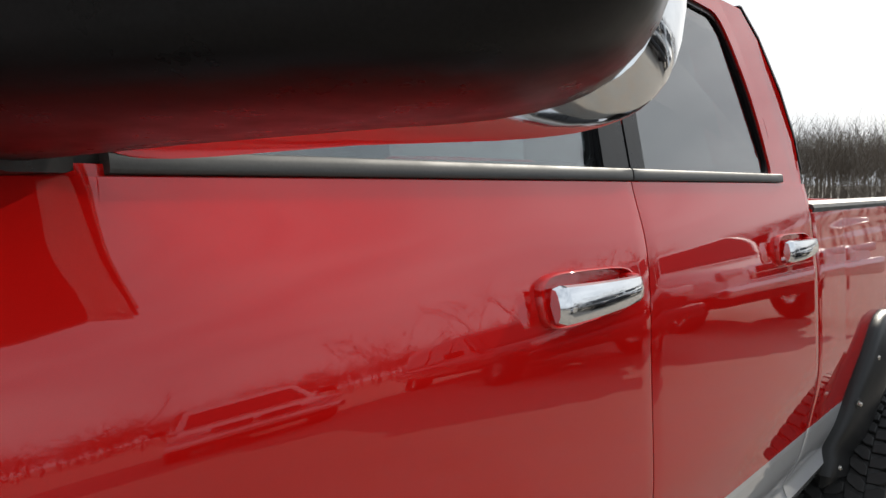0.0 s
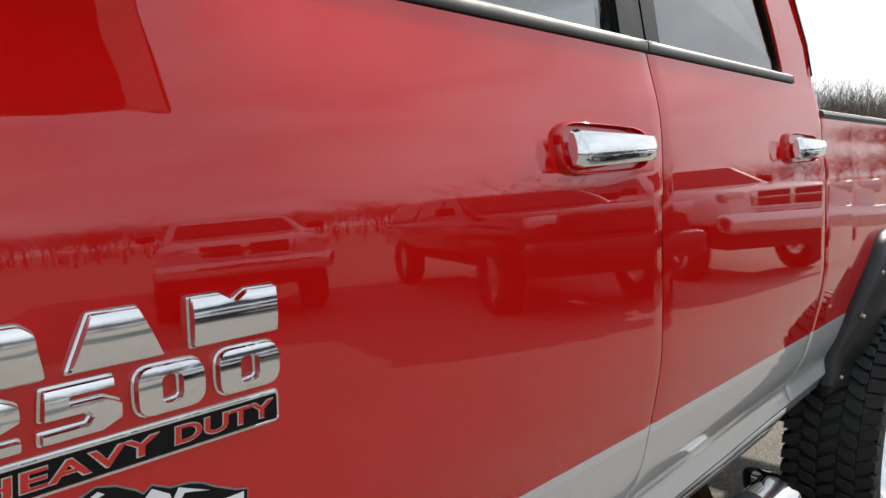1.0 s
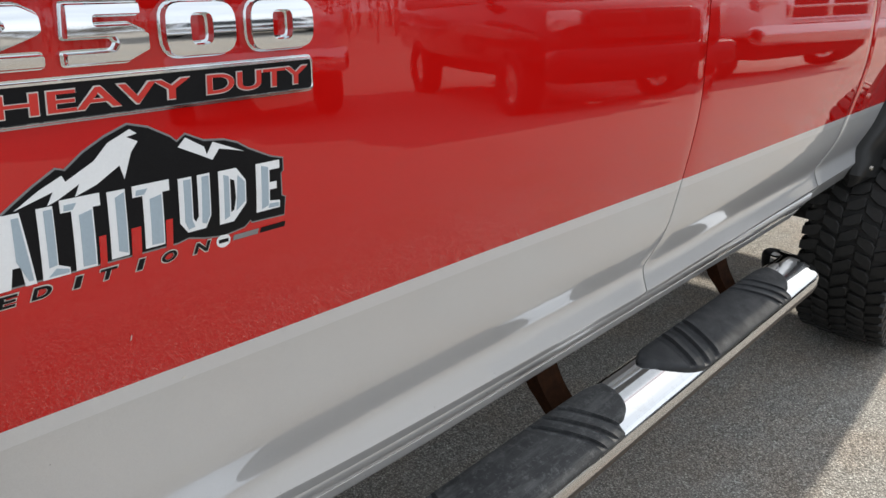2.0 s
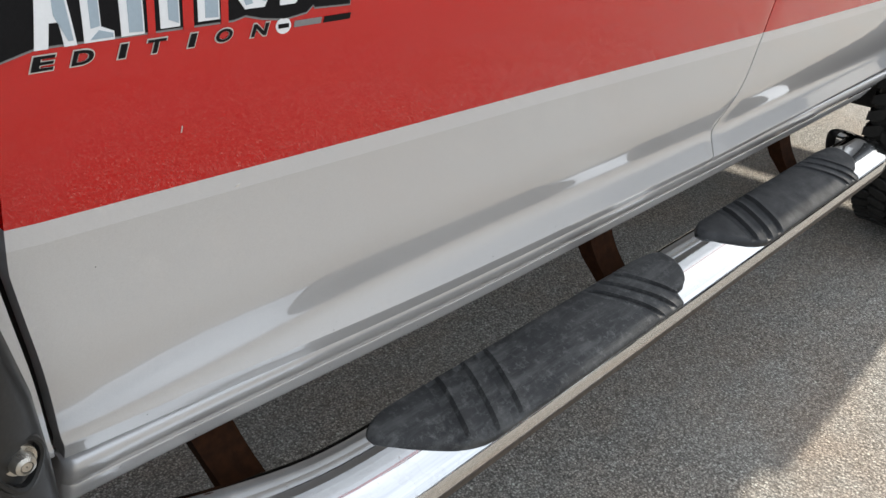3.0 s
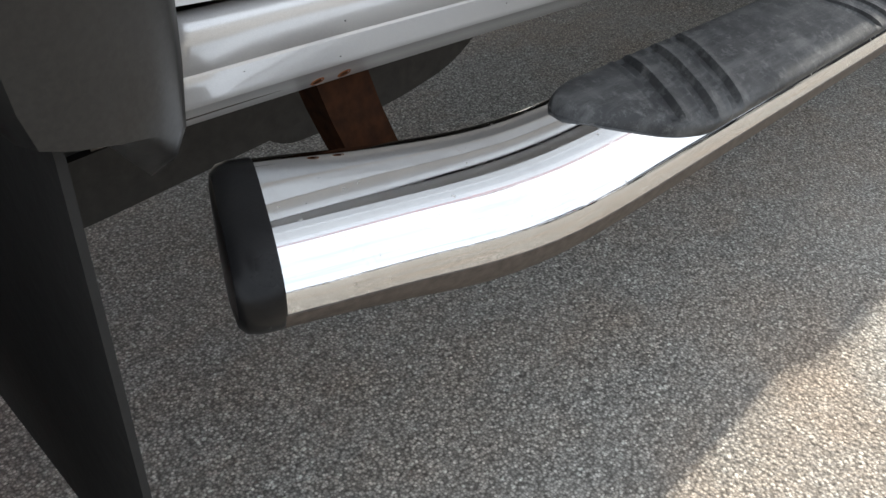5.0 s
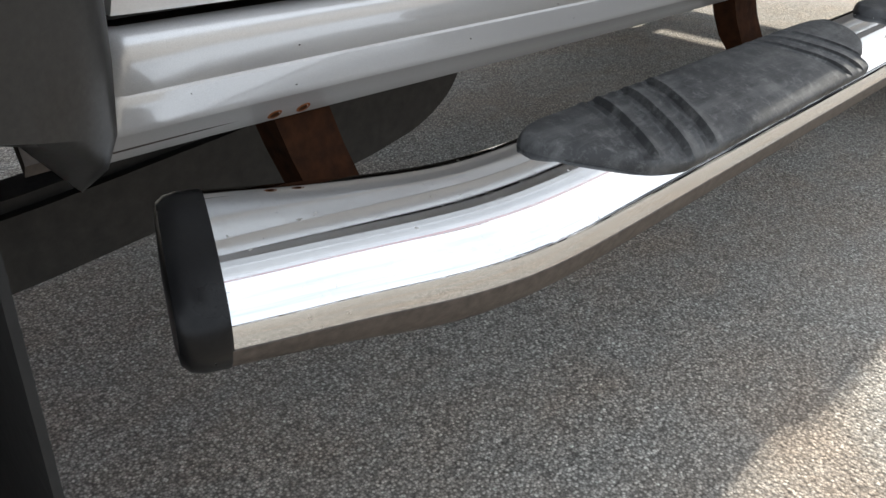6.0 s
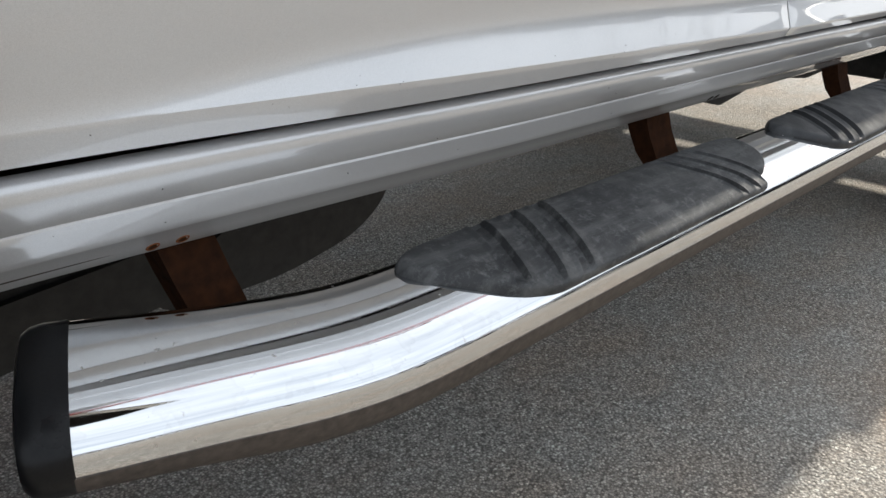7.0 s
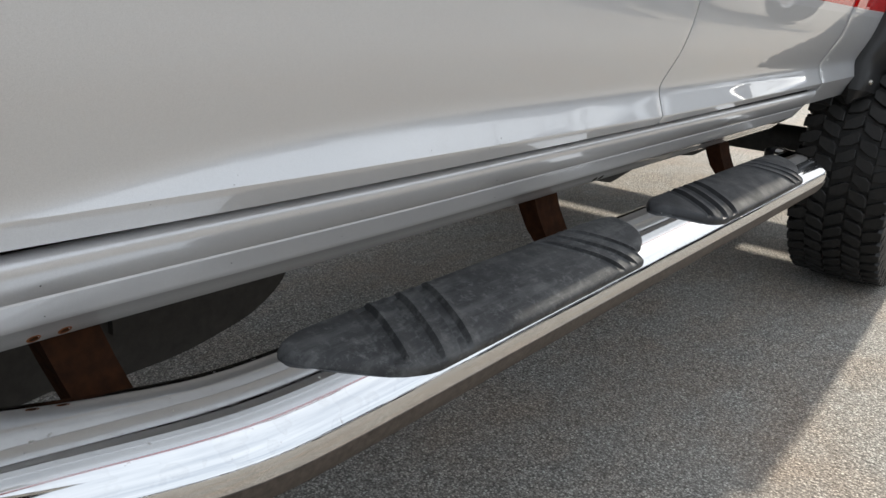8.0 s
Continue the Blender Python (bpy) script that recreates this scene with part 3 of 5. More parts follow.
# -- wheels --
def wheel(cx, cy, out):
    """A mud tyre with staggered lugs on a chrome rim; out is -1 or 1, the side that faces away from the truck."""
    hub = new("wheel")
    hub.parent = truck
    hub.location = (cx, cy, HUB)
    hub.scale = (1.0, 0.87, 1.0)
    W, R = 0.31, TYRE_R
    bm = bmesh.new()
    h = W / 2
    prof = [(0.255, -0.115), (0.275, -h + 0.012), (0.33, -h - 0.004), (0.39, -h - 0.002), (R - 0.030, -h + 0.012), (R - 0.017, -h + 0.030), (R - 0.0145, -0.05), (R - 0.0135, 0.0),
            (R - 0.0145, 0.05), (R - 0.017, h - 0.030), (R - 0.030, h - 0.012), (0.39, h + 0.002), (0.33, h + 0.004), (0.275, h - 0.012), (0.255, 0.115)]
    lathe(bm, prof, (0, 0, 0), "y", 72)
    base = part("tyre", bm, TYRE, hub, "knobbly off-road tyre")
    bm = bmesh.new()
    n = 54
    verts, faces = [], []
    rnd = random.Random(5)

    def lug(a0, y0, da, dy, sh, r0, r1):
        """A worn six sided block set on the carcass."""
        base_n = len(verts)
        out6 = [(-0.5, -0.28), (-0.30, -0.5), (0.34, -0.5), (0.5, -0.16), (0.30, 0.5), (-0.34, 0.5)]
        for r, k in ((r0, 1.0), (r1 - 0.002, 0.97), (r1, 0.88)):
            for u, v in out6:
                a = a0 + da * u * k + sh * v
                verts.append((r * math.cos(a), y0 + dy * v * k, r * math.sin(a)))
        for lv in (0, 1):
            for i in range(6):
                j = (i + 1) % 6
                faces.append((base_n + lv * 6 + i, base_n + lv * 6 + j, base_n + lv * 6 + 6 + j, base_n + lv * 6 + 6 + i))
        faces.append(tuple(base_n + 12 + i for i in range(6)))

    for k in range(n):
        a = 2 * math.pi * k / n
        st = 2 * math.pi / n
        for row, (y0, dy, off, sh) in enumerate(((-0.128, 0.066, 0.0, 0.035), (-0.065, 0.062, 0.5, -0.05), (0.0, 0.062, 0.15, 0.05), (0.065, 0.062, 0.65, -0.05), (0.128, 0.066, 0.3, 0.035))):
            r1 = R - (0.006 if row in (0, 4) else 0.0) - rnd.uniform(0, 0.0012)
            lug(a + off * st, y0, st * 0.84, dy, sh, R - 0.022, r1)
        for s in (-1, 1):
            aa = a + (0.0 if s < 0 else 0.3) * st
            b = len(verts)
            for r, y in ((R - 0.012, s * 0.157), (R - 0.060, s * 0.160), (R - 0.060, s * 0.150), (R - 0.012, s * 0.145)):
                for d in (-0.36, 0.36 if k % 2 else 0.20):
                    verts.append((r * math.cos(aa + d * st), y, r * math.sin(aa + d * st)))
            for i in range(3):
                faces.append((b + 2 * i, b + 2 * i + 1, b + 2 * i + 3, b + 2 * i + 2))
            faces.append((b, b + 2, b + 4, b + 6))
            faces.append((b + 1, b + 3, b + 5, b + 7))
    me = bpy.data.meshes.new("tread")
    me.from_pydata(verts, [], faces)
    me.materials.append(TYRE)
    lugs = new("tread", me)
    lugs.parent = hub
    bm = bmesh.new()
    o = out
    lathe(bm, [(0.262, -0.12 * o), (0.262, 0.125 * o), (0.250, 0.130 * o), (0.235, 0.110 * o), (0.215, 0.055 * o), (0.10, 0.035 * o), (0.075, 0.085 * o), (0.02, 0.095 * o), (0.02, 0.02 * o), (0.20, 0.03 * o), (0.22, -0.12 * o)], (0, 0, 0), "y", 48)
    part("rim", bm, CHROME, hub, "polished wheel")
    for i in range(8):
        bm = bmesh.new()
        a = 2 * math.pi * i / 8
        bmesh.ops.create_cone(bm, cap_ends=True, segments=6, radius1=0.013, radius2=0.012, depth=0.03, matrix=pose(0.09 * math.cos(a), 0.05 * o, 0.09 * math.sin(a), 90, 0, 0))
        part("lug_nut", bm, STEEL, hub)
    return hub


for cx, cy in ((AXLE_F - 0.045, 0.135), (AXLE_R, 0.068)):
    wheel(cx, cy, -1)
    wheel(cx, WIDE - cy, 1)


# -- fender flares --
def flare(name, path, cx, far=False, lift=0.0):
    """Pocket style flare: swept along (x, z, outer edge) with a rolled lip towards the wheel."""
    bm = bmesh.new()
    rings = []
    n = len(path)
    for i, (x, z, w, end) in enumerate(path):
        d = Vector((cx - x, HUB - z))
        a, b = path[max(0, i - 1)], path[min(n - 1, i + 1)]
        tang = Vector((b[0] - a[0], b[1] - a[1])).normalized()
        nrm = Vector((-tang.y, tang.x))
        if nrm.dot(d) < 0:
            nrm = -nrm
        ring = []
        for s, out in ((0.0, 0.0), (0.0, 0.016), (0.002, 0.028), (0.008, 0.035), (0.020, 0.041), (0.045, 0.048), (0.09, 0.058), (0.13, 0.064), (0.155, 0.063), (0.166, 0.054), (0.169, 0.03), (0.168, -0.02), (0.15, -0.03), (0.03, -0.03)):
            s2 = s * w / 0.17
            px, pz = x + nrm.x * s2, z + nrm.y * s2
            pz += lift * max(0.0, 0.76 - z) * s / 0.17      # the foot sweeps up towards the wheel
            y = skin(x, max(z, 0.74)) - out * end
            ring.append((px, WIDE - y if far else y, pz))
        rings.append(ring)
    loft(bm, rings)
    return part(name, bm, FLARE, truck, "satin black fender flare with bolts")


arch_front = [(2.212, 0.640, 0.13, 0.35), (2.206, 0.655, 0.15, 0.8), (2.206, 0.675, 0.165, 1.0)]
arch_front += [(2.967 + 0.795 * math.cos(radians(a)), 0.462 + 0.795 * math.sin(radians(a)), 0.17, 1.0) for a in range(164, 126, -2)]
arch_front += [(2.515, 1.112, 0.17, 1.0), (2.57, 1.134, 0.17, 1.0)]
rear_path = arch_front + [(AXLE_R, 1.143, 0.17, 1.0)] + [(2 * AXLE_R - x, z, w, e) for x, z, w, e in reversed(arch_front)]
front_path = [(-0.302, 0.632, 0.06, 0.4), (-0.291, 0.645, 0.080, 0.75), (-0.286, 0.665, 0.092, 0.95), (-0.2835, 0.70, 0.10, 1.0), (-0.2860, 0.76, 0.105, 1.0), (-0.2965, 0.84, 0.115, 1.0),
              (-0.311, 0.915, 0.13, 1.0), (-0.334, 0.99, 0.14, 1.0), (-0.372, 1.08, 0.15, 1.0), (-0.44, 1.16, 0.16, 1.0), (-0.54, 1.22, 0.17, 1.0), (-0.68, 1.255, 0.17, 1.0),
              (-0.83, 1.262, 0.17, 1.0), (-1.0, 1.245, 0.17, 1.0), (-1.18, 1.19, 0.17, 1.0), (-1.33, 1.08, 0.17, 1.0), (-1.43, 0.92, 0.16, 1.0), (-1.47, 0.75, 0.15, 0.6)]
rear_flare = flare("rear_flare", rear_path, AXLE_R)
front_flare = flare("front_flare", front_path, AXLE_F, lift=0.16)
flare("rear_flare", rear_path, AXLE_R, True)
flare("front_flare", front_path, AXLE_F, True, 0.16)


def bolt(x, y, z, r, parent, aim=0.0):
    """A domed socket bolt on a washer."""
    bm = bmesh.new()
    lathe(bm, [(0.0006, -0.010), (r * 0.42, -0.010), (r * 0.42, -0.004), (r * 0.50, -0.0105), (r * 0.8, -0.009), (r * 0.98, -0.004), (r, 0.0), (r * 1.05, 0.0), (r * 1.3, -0.0008), (r * 1.32, 0.002), (0.0006, 0.002)][::-1], (0, 0, 0), "y", 20)
    bmesh.ops.transform(bm, matrix=pose(x, y, z, 0, 0, aim), verts=bm.verts)
    return part("bolt", bm, STEEL, parent, "bare steel bolt")


def pocket(x, y, z, parent, aim):
    """The drop shaped lip round a bolt."""
    bm = bmesh.new()
    rings = []
    for r, h in ((0.0145, 0.004), (0.0150, -0.0008), (0.0168, -0.0022), (0.0190, -0.0012), (0.0205, 0.004)):
        ring = []
        for k in range(36):
            a = 2 * math.pi * k / 36
            drop = 1.0 + 0.45 * max(0.0, -math.sin(a)) ** 3
            ring.append((r * math.cos(a), h, r * math.sin(a) * drop))
        rings.append(ring)
    loft(bm, rings, True, False)
    bmesh.ops.transform(bm, matrix=pose(x, y, z, 0, 0, aim), verts=bm.verts)
    part("bolt_pocket", bm, FLARE, parent)


for far_x, far_z, flr in ((-0.315, 0.791, front_flare), (-0.36, 1.00, front_flare), (2.325, 0.888, rear_flare), (2.248, 0.700, rear_flare), (2.455, 1.015, rear_flare), (2.60, 1.085, rear_flare)):
    front = far_x < 0
    yy = skin(far_x, far_z) - (0.0455 if front else 0.042)
    pocket(far_x, yy - (0.001 if front else 0.0), far_z, flr, 14 if front else -14)
    bolt(far_x, yy - (0.0020 if front else 0.001), far_z + 0.002, 0.0088, flr, 4 if front else -14)


def liner(cx, r, name="wheel_liner"):
    bm = bmesh.new()
    rings = []
    for k in range(25):
        a = radians(22 + 136 * k / 24)
        rings.append([(cx + r * math.cos(a), y, HUB + r * math.sin(a)) for y in (0.13, 0.45, 0.62)] + [(cx + (r + 0.015) * math.cos(a), y, HUB + (r + 0.015) * math.sin(a)) for y in (0.62, 0.45, 0.13)])
    loft(bm, rings)
    part(name, bm, LINER, truck)


liner(AXLE_R, 0.50)
liner(AXLE_F, 0.57)


def chassis():
    for y in (0.52, WIDE - 0.60):
        bm = bmesh.new()
        box(bm, (-1.6, y, 0.60), (4.1, y + 0.08, 0.76), 0.01)
        part("frame_rail", bm, DARK, truck)
    for cx in (AXLE_F, AXLE_R):
        bm = bmesh.new()
        bmesh.ops.create_cone(bm, cap_ends=True, segments=20, radius1=0.055, radius2=0.055, depth=1.5, matrix=pose(cx, WIDE / 2, HUB, 90, 0, 0))
        part("axle", bm, DARK, truck)
    # radius arm with its chassis bracket
    bm = bmesh.new()
    rings = []
    for x, z in ((-0.80, 0.40), (-0.5, 0.405), (-0.2, 0.425), (0.0, 0.445), (0.12, 0.46)):
        rings.append([(x, 0.43, z - 0.045), (x, 0.50, z - 0.045), (x, 0.50, z + 0.05), (x, 0.43, z + 0.05)])
    loft(bm, rings)
    bmesh.ops.bevel(bm, geom=list(bm.edges), offset=0.012, segments=2, affect="EDGES")
    part("radius_arm", bm, DARK, truck)
    bm = bmesh.new()
    outl = rounded([(-0.10, 0.66), (-0.06, 0.50), (0.02, 0.385), (0.20, 0.39), (0.32, 0.415), (0.385, 0.46), (0.42, 0.60), (0.42, 0.66)], 0.04)
    slab(bm, outl, lambda u, v, h: Vector((u, 0.455 - h, v)), 0.012)
    br = part("arm_bracket", bm, DARK, truck, smooth=False)
    bm = bmesh.new()
    bmesh.ops.create_cone(bm, cap_ends=True, segments=6, radius1=0.022, radius2=0.020, depth=0.03, matrix=pose(0.10, 0.435, 0.47, 90, 0, 0))
    part("bracket_bolt", bm, DARK, br)
    bm = bmesh.new()
    slab(bm, rounded([(0.955, 0.66), (0.965, 0.560), (1.055, 0.541), (1.20, 0.562), (1.30, 0.566), (1.48, 0.545), (1.78, 0.560), (1.80, 0.66)], 0.010, 3), lambda u, v, h: Vector((u, 0.262 - h, v)), 0.010)
    part("heat_shield", bm, DARK, truck, "dark underbody shield", smooth=False)
    bm = bmesh.new()
    box(bm, (1.55, 0.42, 0.57), (2.3, 0.50, 0.63), 0.01)
    part("leaf_spring", bm, DARK, truck)


chassis()


def mud_flap(x, y0, y1, z0, z1):
    """A plain rubber sheet hung behind the front wheel, a little bowed."""
    bm = bmesh.new()
    rings = []
    for k in range(19):
        v = k / 18
        z = z1 + (z0 - z1) * v
        bow = 0.006 * sstep(0.10, 0.0, v) - 0.010 * sstep(0.22, 0.0, v)
        cut = 0.035 * max(0.0, (v - 0.93) / 0.07) ** 2
        ys = [y0 + cut] + [y0 + (y1 - y0) * q for q in (0.15, 0.4, 0.7)] + [y1]
        rings.append([(x + bow, y, z) for y in ys] + [(x + bow + 0.005, y, z) for y in reversed(ys)])
    loft(bm, rings)
    return part("mud_flap", bm, LINER, truck, "black rubber mud flap with dirt specks")


mud_flap(-0.357, 0.048, 0.44, 0.295, 0.78)

# -- side step --
step = new("side_step")
step.parent = truck
tagged(step, "chrome oval side step with black rubber pads")
STEP_Z = 0.535
STEP_Y, STEP_W, STEP_H, STEP_LEAN, STEP_K = 0.041, 0.110, 0.048, 0.27, 2.55


def step_axis(x):
    """Centre line of the bar: straight, its front end bent in towards the truck and a little up."""
    bend = 0.030 * math.log1p(math.exp(min(60.0, (-0.030 - x) / 0.030)))
    return Vector((x, STEP_Y + 0.245 * bend, STEP_Z + 0.10 * bend))


def oval(c, tang, w, h, n=72, k=STEP_K):
    """A rounded flat oval across the bar."""
    nrm = Vector((-tang.y, tang.x, 0)).normalized()
    nrm.x += 0.22 * sstep(-0.13, -0.228, c[0])      # the end is cut at a slant
    out = []
    for i in range(n):
        a = 2 * math.pi * i / n
        ca, sa = math.cos(a), math.sin(a)
        e = 2 / k if sa > 0 else 1.0
        u = math.copysign(abs(ca) ** e, ca) * w / 2
        v = abs(sa) ** e * h * 0.5 if sa > 0 else -abs(sa) ** e * h * (1.32 - 0.30 * sstep(-0.06, -0.228, c[0]))
        out.append(Vector(c) + nrm * u + Vector((0, 0, v + u * STEP_LEAN)))
    return out


def step_path():
    pts = [step_axis(-0.228 + 0.025 * k) for k in range(75)]
    pts = [p for p in pts if p.x < 1.636]
    c = Vector((1.636, STEP_Y + 0.066, STEP_Z))
    for k in range(0, 9):
        a = radians(-90 + 78 * k / 8)
        pts.append(c + Vector((0.066 * math.cos(a), 0.066 * math.sin(a), 0)))
    last = pts[-1]
    d = (pts[-1] - pts[-2]).normalized()
    pts.append(last + d * 0.008)
    return pts


bar_pts = step_path()
bm = bmesh.new()
rings = []
for i, p in enumerate(bar_pts):
    t = bar_pts[min(i + 1, len(bar_pts) - 1)] - bar_pts[max(i - 1, 0)]
    rings.append(oval(p, t, STEP_W, STEP_H))
loft(bm, rings)
part("tube", bm, BAR_CHROME, step, "polished chrome tube with water spots")
# dark shell below: grime, with the reflection of shaded ground put into its colour
bm = bmesh.new()
rings = []
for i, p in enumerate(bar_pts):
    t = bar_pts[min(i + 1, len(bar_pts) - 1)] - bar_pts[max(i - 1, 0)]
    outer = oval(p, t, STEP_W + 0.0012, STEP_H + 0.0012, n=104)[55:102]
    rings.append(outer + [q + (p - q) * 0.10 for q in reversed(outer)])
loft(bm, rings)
part("tube_underside", bm, SHADE_GRIME, step, "grimy brown underside with the reflected shade of the ground in its colour")


def end_cap(p, t, back, name):
    bm = bmesh.new()
    t = t.normalized()
    rr = []
    for s, k in ((-0.003, 0.99), (0.0, 1.025), (0.015, 1.02), (0.023, 0.985), (0.028, 0.90), (0.030, 0.70), (0.031, 0.2)):
        rr.append(oval(p - t * s * back, t, STEP_W * k, STEP_H * k, k=STEP_K))
    loft(bm, rr)
    part(name, bm, BLACK, step, "black plastic end cap")


end_cap(bar_pts[0], bar_pts[1] - bar_pts[0], 1, "end_cap")
end_cap(bar_pts[-1], bar_pts[-1] - bar_pts[-2], -1, "end_cap")


def saddle(x, a, h):
    """A point h over the bar's skin at the angle a round it."""
    k = STEP_K
    ca, sa = math.cos(a), math.sin(a)
    u = math.copysign(abs(ca) ** (2 / k), ca) * STEP_W / 2
    v = abs(sa) ** (2 / k) * STEP_H / 2
    n = Vector((0.0, ca / STEP_W, sa / STEP_H)).normalized()
    return Vector((x, STEP_Y + u, STEP_Z + v + u * STEP_LEAN)) + (n + Vector((0, -STEP_LEAN * n.z, 0))).normalized() * h


def round_angle(y):
    w = max(-1.0, min(1.0, (y - STEP_Y) / (STEP_W / 2)))
    return math.acos(math.copysign(abs(w) ** (STEP_K / 2), w))


def step_pad(x0, x1, front, rear, depth, mat, label):
    """A moulded rubber tread saddled over the bar, with slanting cut steps and leaf shaped ends."""
    bm = bmesh.new()
    m = 30
    L = x1 - x0
    cols = {round(L * (0.5 - 0.5 * math.cos(math.pi * i / 90)) * 0.5 + L * i / 90 * 0.5, 5): 0.0 for i in range(91)}
    steps = []
    for g in front:
        steps.append((g, ((-0.0060, 0.0), (-0.0030, -0.30), (-0.0010, -0.30), (0.0002, 1.25), (0.0025, 1.25), (0.0170, 0.75), (0.0205, -0.40), (0.0240, -0.35), (0.0300, 0.0))))
    for g in rear:
        steps.append((L + g, ((-0.0180, 0.0), (-0.0145, -0.30), (-0.0125, 0.15), (-0.0012, 0.9), (0.0, 0.9), (0.0012, -0.15), (0.0030, 0.0))))
    for g, prof in steps:
        cols = {c: d for c, d in cols.items() if not g + prof[0][0] <= c <= g + prof[-1][0]}
        for o, d in prof:
            cols[round(g + o, 5)] = d
    grid = []
    for c in sorted(cols):
        f, r, cut = max(0.0, c), max(0.0, L - c), cols[c]
        yi = 0.070 + 0.020 * (1 - max(0.0, 1 - f / 0.050) ** 2.0) ** 0.6 * (1 - max(0.0, 1 - r / 0.08) ** 2.4) ** 0.5
        yo = 0.066 - 0.0770 * (1 - max(0.0, 1 - f / 0.165) ** 1.9) ** 0.72 * (1 - max(0.0, 1 - r / 0.075) ** 2.4) ** 0.60 + 0.016 * sstep(0.118, 0.088, r) * sstep(0.0, 0.05, r)
        ai, ao = round_angle(yi), round_angle(yo)
        shear = 0.42 * sstep(0.0, 0.12, f) * sstep(0.45, 0.30, f) - 0.80 * sstep(0.0, 0.13, r) * sstep(0.34, 0.22, r)
        row = []
        for j in range(m + 1):
            v = 0.5 - 0.5 * math.cos(math.pi * j / m) if 0 < j < m else j / m
            a = ai + (ao - ai) * v
            y = saddle(0.0, a, 0.0).y
            rim = min(1.0, min(v, 1 - v) * abs(ao - ai) * 0.05 / 0.010, f / 0.012 + 0.02, r / 0.012 + 0.02)
            h = 0.001 + 0.0095 * math.sin(rim * math.pi / 2) ** 0.75
            h -= depth * cut * sstep(0.05, 0.14, v) * sstep(0.97, 0.80, v)
            row.append(bm.verts.new(saddle(x0 + c + shear * (y - 0.04), a, h)))
        grid.append(row)
    for a, b in zip(grid, grid[1:]):
        for j in range(m):
            bm.faces.new((a[j], a[j + 1], b[j + 1], b[j]))
    out = [e for e in bm.edges if e.is_boundary]
    got = bmesh.ops.extrude_edge_only(bm, edges=out)["geom"]
    for v in (g for g in got if isinstance(g, bmesh.types.BMVert)):
        v.co.z -= 0.006
        v.co.y += 0.004 if v.co.y < STEP_Y else -0.004
    return part("step_pad", bm, mat, step, label)


FRONT_CUTS, REAR_CUTS = (0.094, 0.141, 0.186), (-0.175, -0.138, -0.100)
step_pad(0.046, 0.716, FRONT_CUTS, REAR_CUTS, 0.0056, PAD, "scuffed and dusty black rubber step pad")
step_pad(0.834, 1.512, FRONT_CUTS, REAR_CUTS, 0.0060, PAD_CLEAN, "clean black rubber step pad")


def bracket(x, w):
    """A bent steel channel from the sill flange down and under the bar."""
    bm = bmesh.new()
    rings = []
    for y, z in ((0.180, 0.655), (0.180, 0.628), (0.178, 0.600), (0.172, 0.565), (0.162, 0.535), (0.148, 0.508), (0.115, 0.490), (0.06, 0.482)):
        s = 0.30 * (0.655 - z)
        dy, dz = (0.034, 0.0) if z > 0.52 else (0.012, -0.018)
        rings.append([(x - w / 2 + s, y, z), (x + w / 2 + s, y, z), (x + w / 2 + s, y + 0.006, z), (x - w / 2 + s + 0.006, y + 0.006, z), (x - w / 2 + s + 0.006, y + dy, z + dz), (x - w / 2 + s, y + dy, z + dz)])
    loft(bm, rings)
    return part("bracket", bm, RUST, step, "rusty steel bracket")


for bx, bw in ((-0.106, 0.052), (0.658, 0.066), (1.44, 0.060)):
    bracket(bx, bw)
for hx in (-0.126, -0.101, 0.780, 0.800):
    m = pose(hx, 0.1482 + 0.014 * sstep(0.35, -0.25, hx), 0.6092, 43)
    bm = bmesh.new()
    lathe(bm, [(0.0062, 0.0), (0.0055, -0.0008), (0.0042, -0.0010), (0.0038, 0.004), (0.0062, 0.004)], (0, 0, 0), "y", 16)
    bmesh.ops.transform(bm, matrix=m, verts=bm.verts)
    part("flange_hole", bm, RUST_LIGHT if hx < 0 else LINER, sill, "rusty rimmed hole" if hx < 0 else "")
    # no opening is cut: a dark disc stands in for the hole's shade
    bm = bmesh.new()
    lathe(bm, [(0.0, -0.0005), (0.0043, -0.0005), (0.0043, 0.003), (0.0, 0.003)], (0, 0, 0), "y", 12)
    bmesh.ops.transform(bm, matrix=m, verts=bm.verts)
    part("hole_shade", bm, RUST, sill, "rust dark disc standing in for the shade inside the hole")


# -- towing mirror --
mirror = new("door_mirror")
mirror.parent = truck
M0 = Vector((-0.176, 0.052, 1.590))
ML = Vector((0.56, -0.83, 0.02)).normalized()
MN = Vector((0.83, 0.56, 0.0)).normalized()


def mir(u, w, v):
    """u along the arm away from the door, w from its front to its back, v up."""
    return M0 + ML * u + MN * w + Vector((0, 0, v))


def mirror_shell(name, u0, u1, w0, w1, v0, v1, mat, k, steps):
    bm = bmesh.new()
    rings = []
    for s, g in steps:
        w = w0 + (w1 - w0) * s
        ring = []
        for i in range(48):
            a = 2 * math.pi * i / 48
            ca, sa = math.cos(a), math.sin(a)
            u = math.copysign(abs(ca) ** (2 / k), ca)
            v = math.copysign(abs(sa) ** (2 / k), sa)
            ring.append(mir((u0 + u1) / 2 + u * g * (u1 - u0) / 2, w, (v0 + v1) / 2 + v * g * (v1 - v0) / 2 + 0.02 * (1 - g) - (0.024 * sstep(0.30, -0.10, (u0 + u1) / 2 + u * (u1 - u0) / 2) if v < 0 else 0.0)))
        rings.append(ring)
    loft(bm, rings)
    return part(name, bm, mat, mirror)


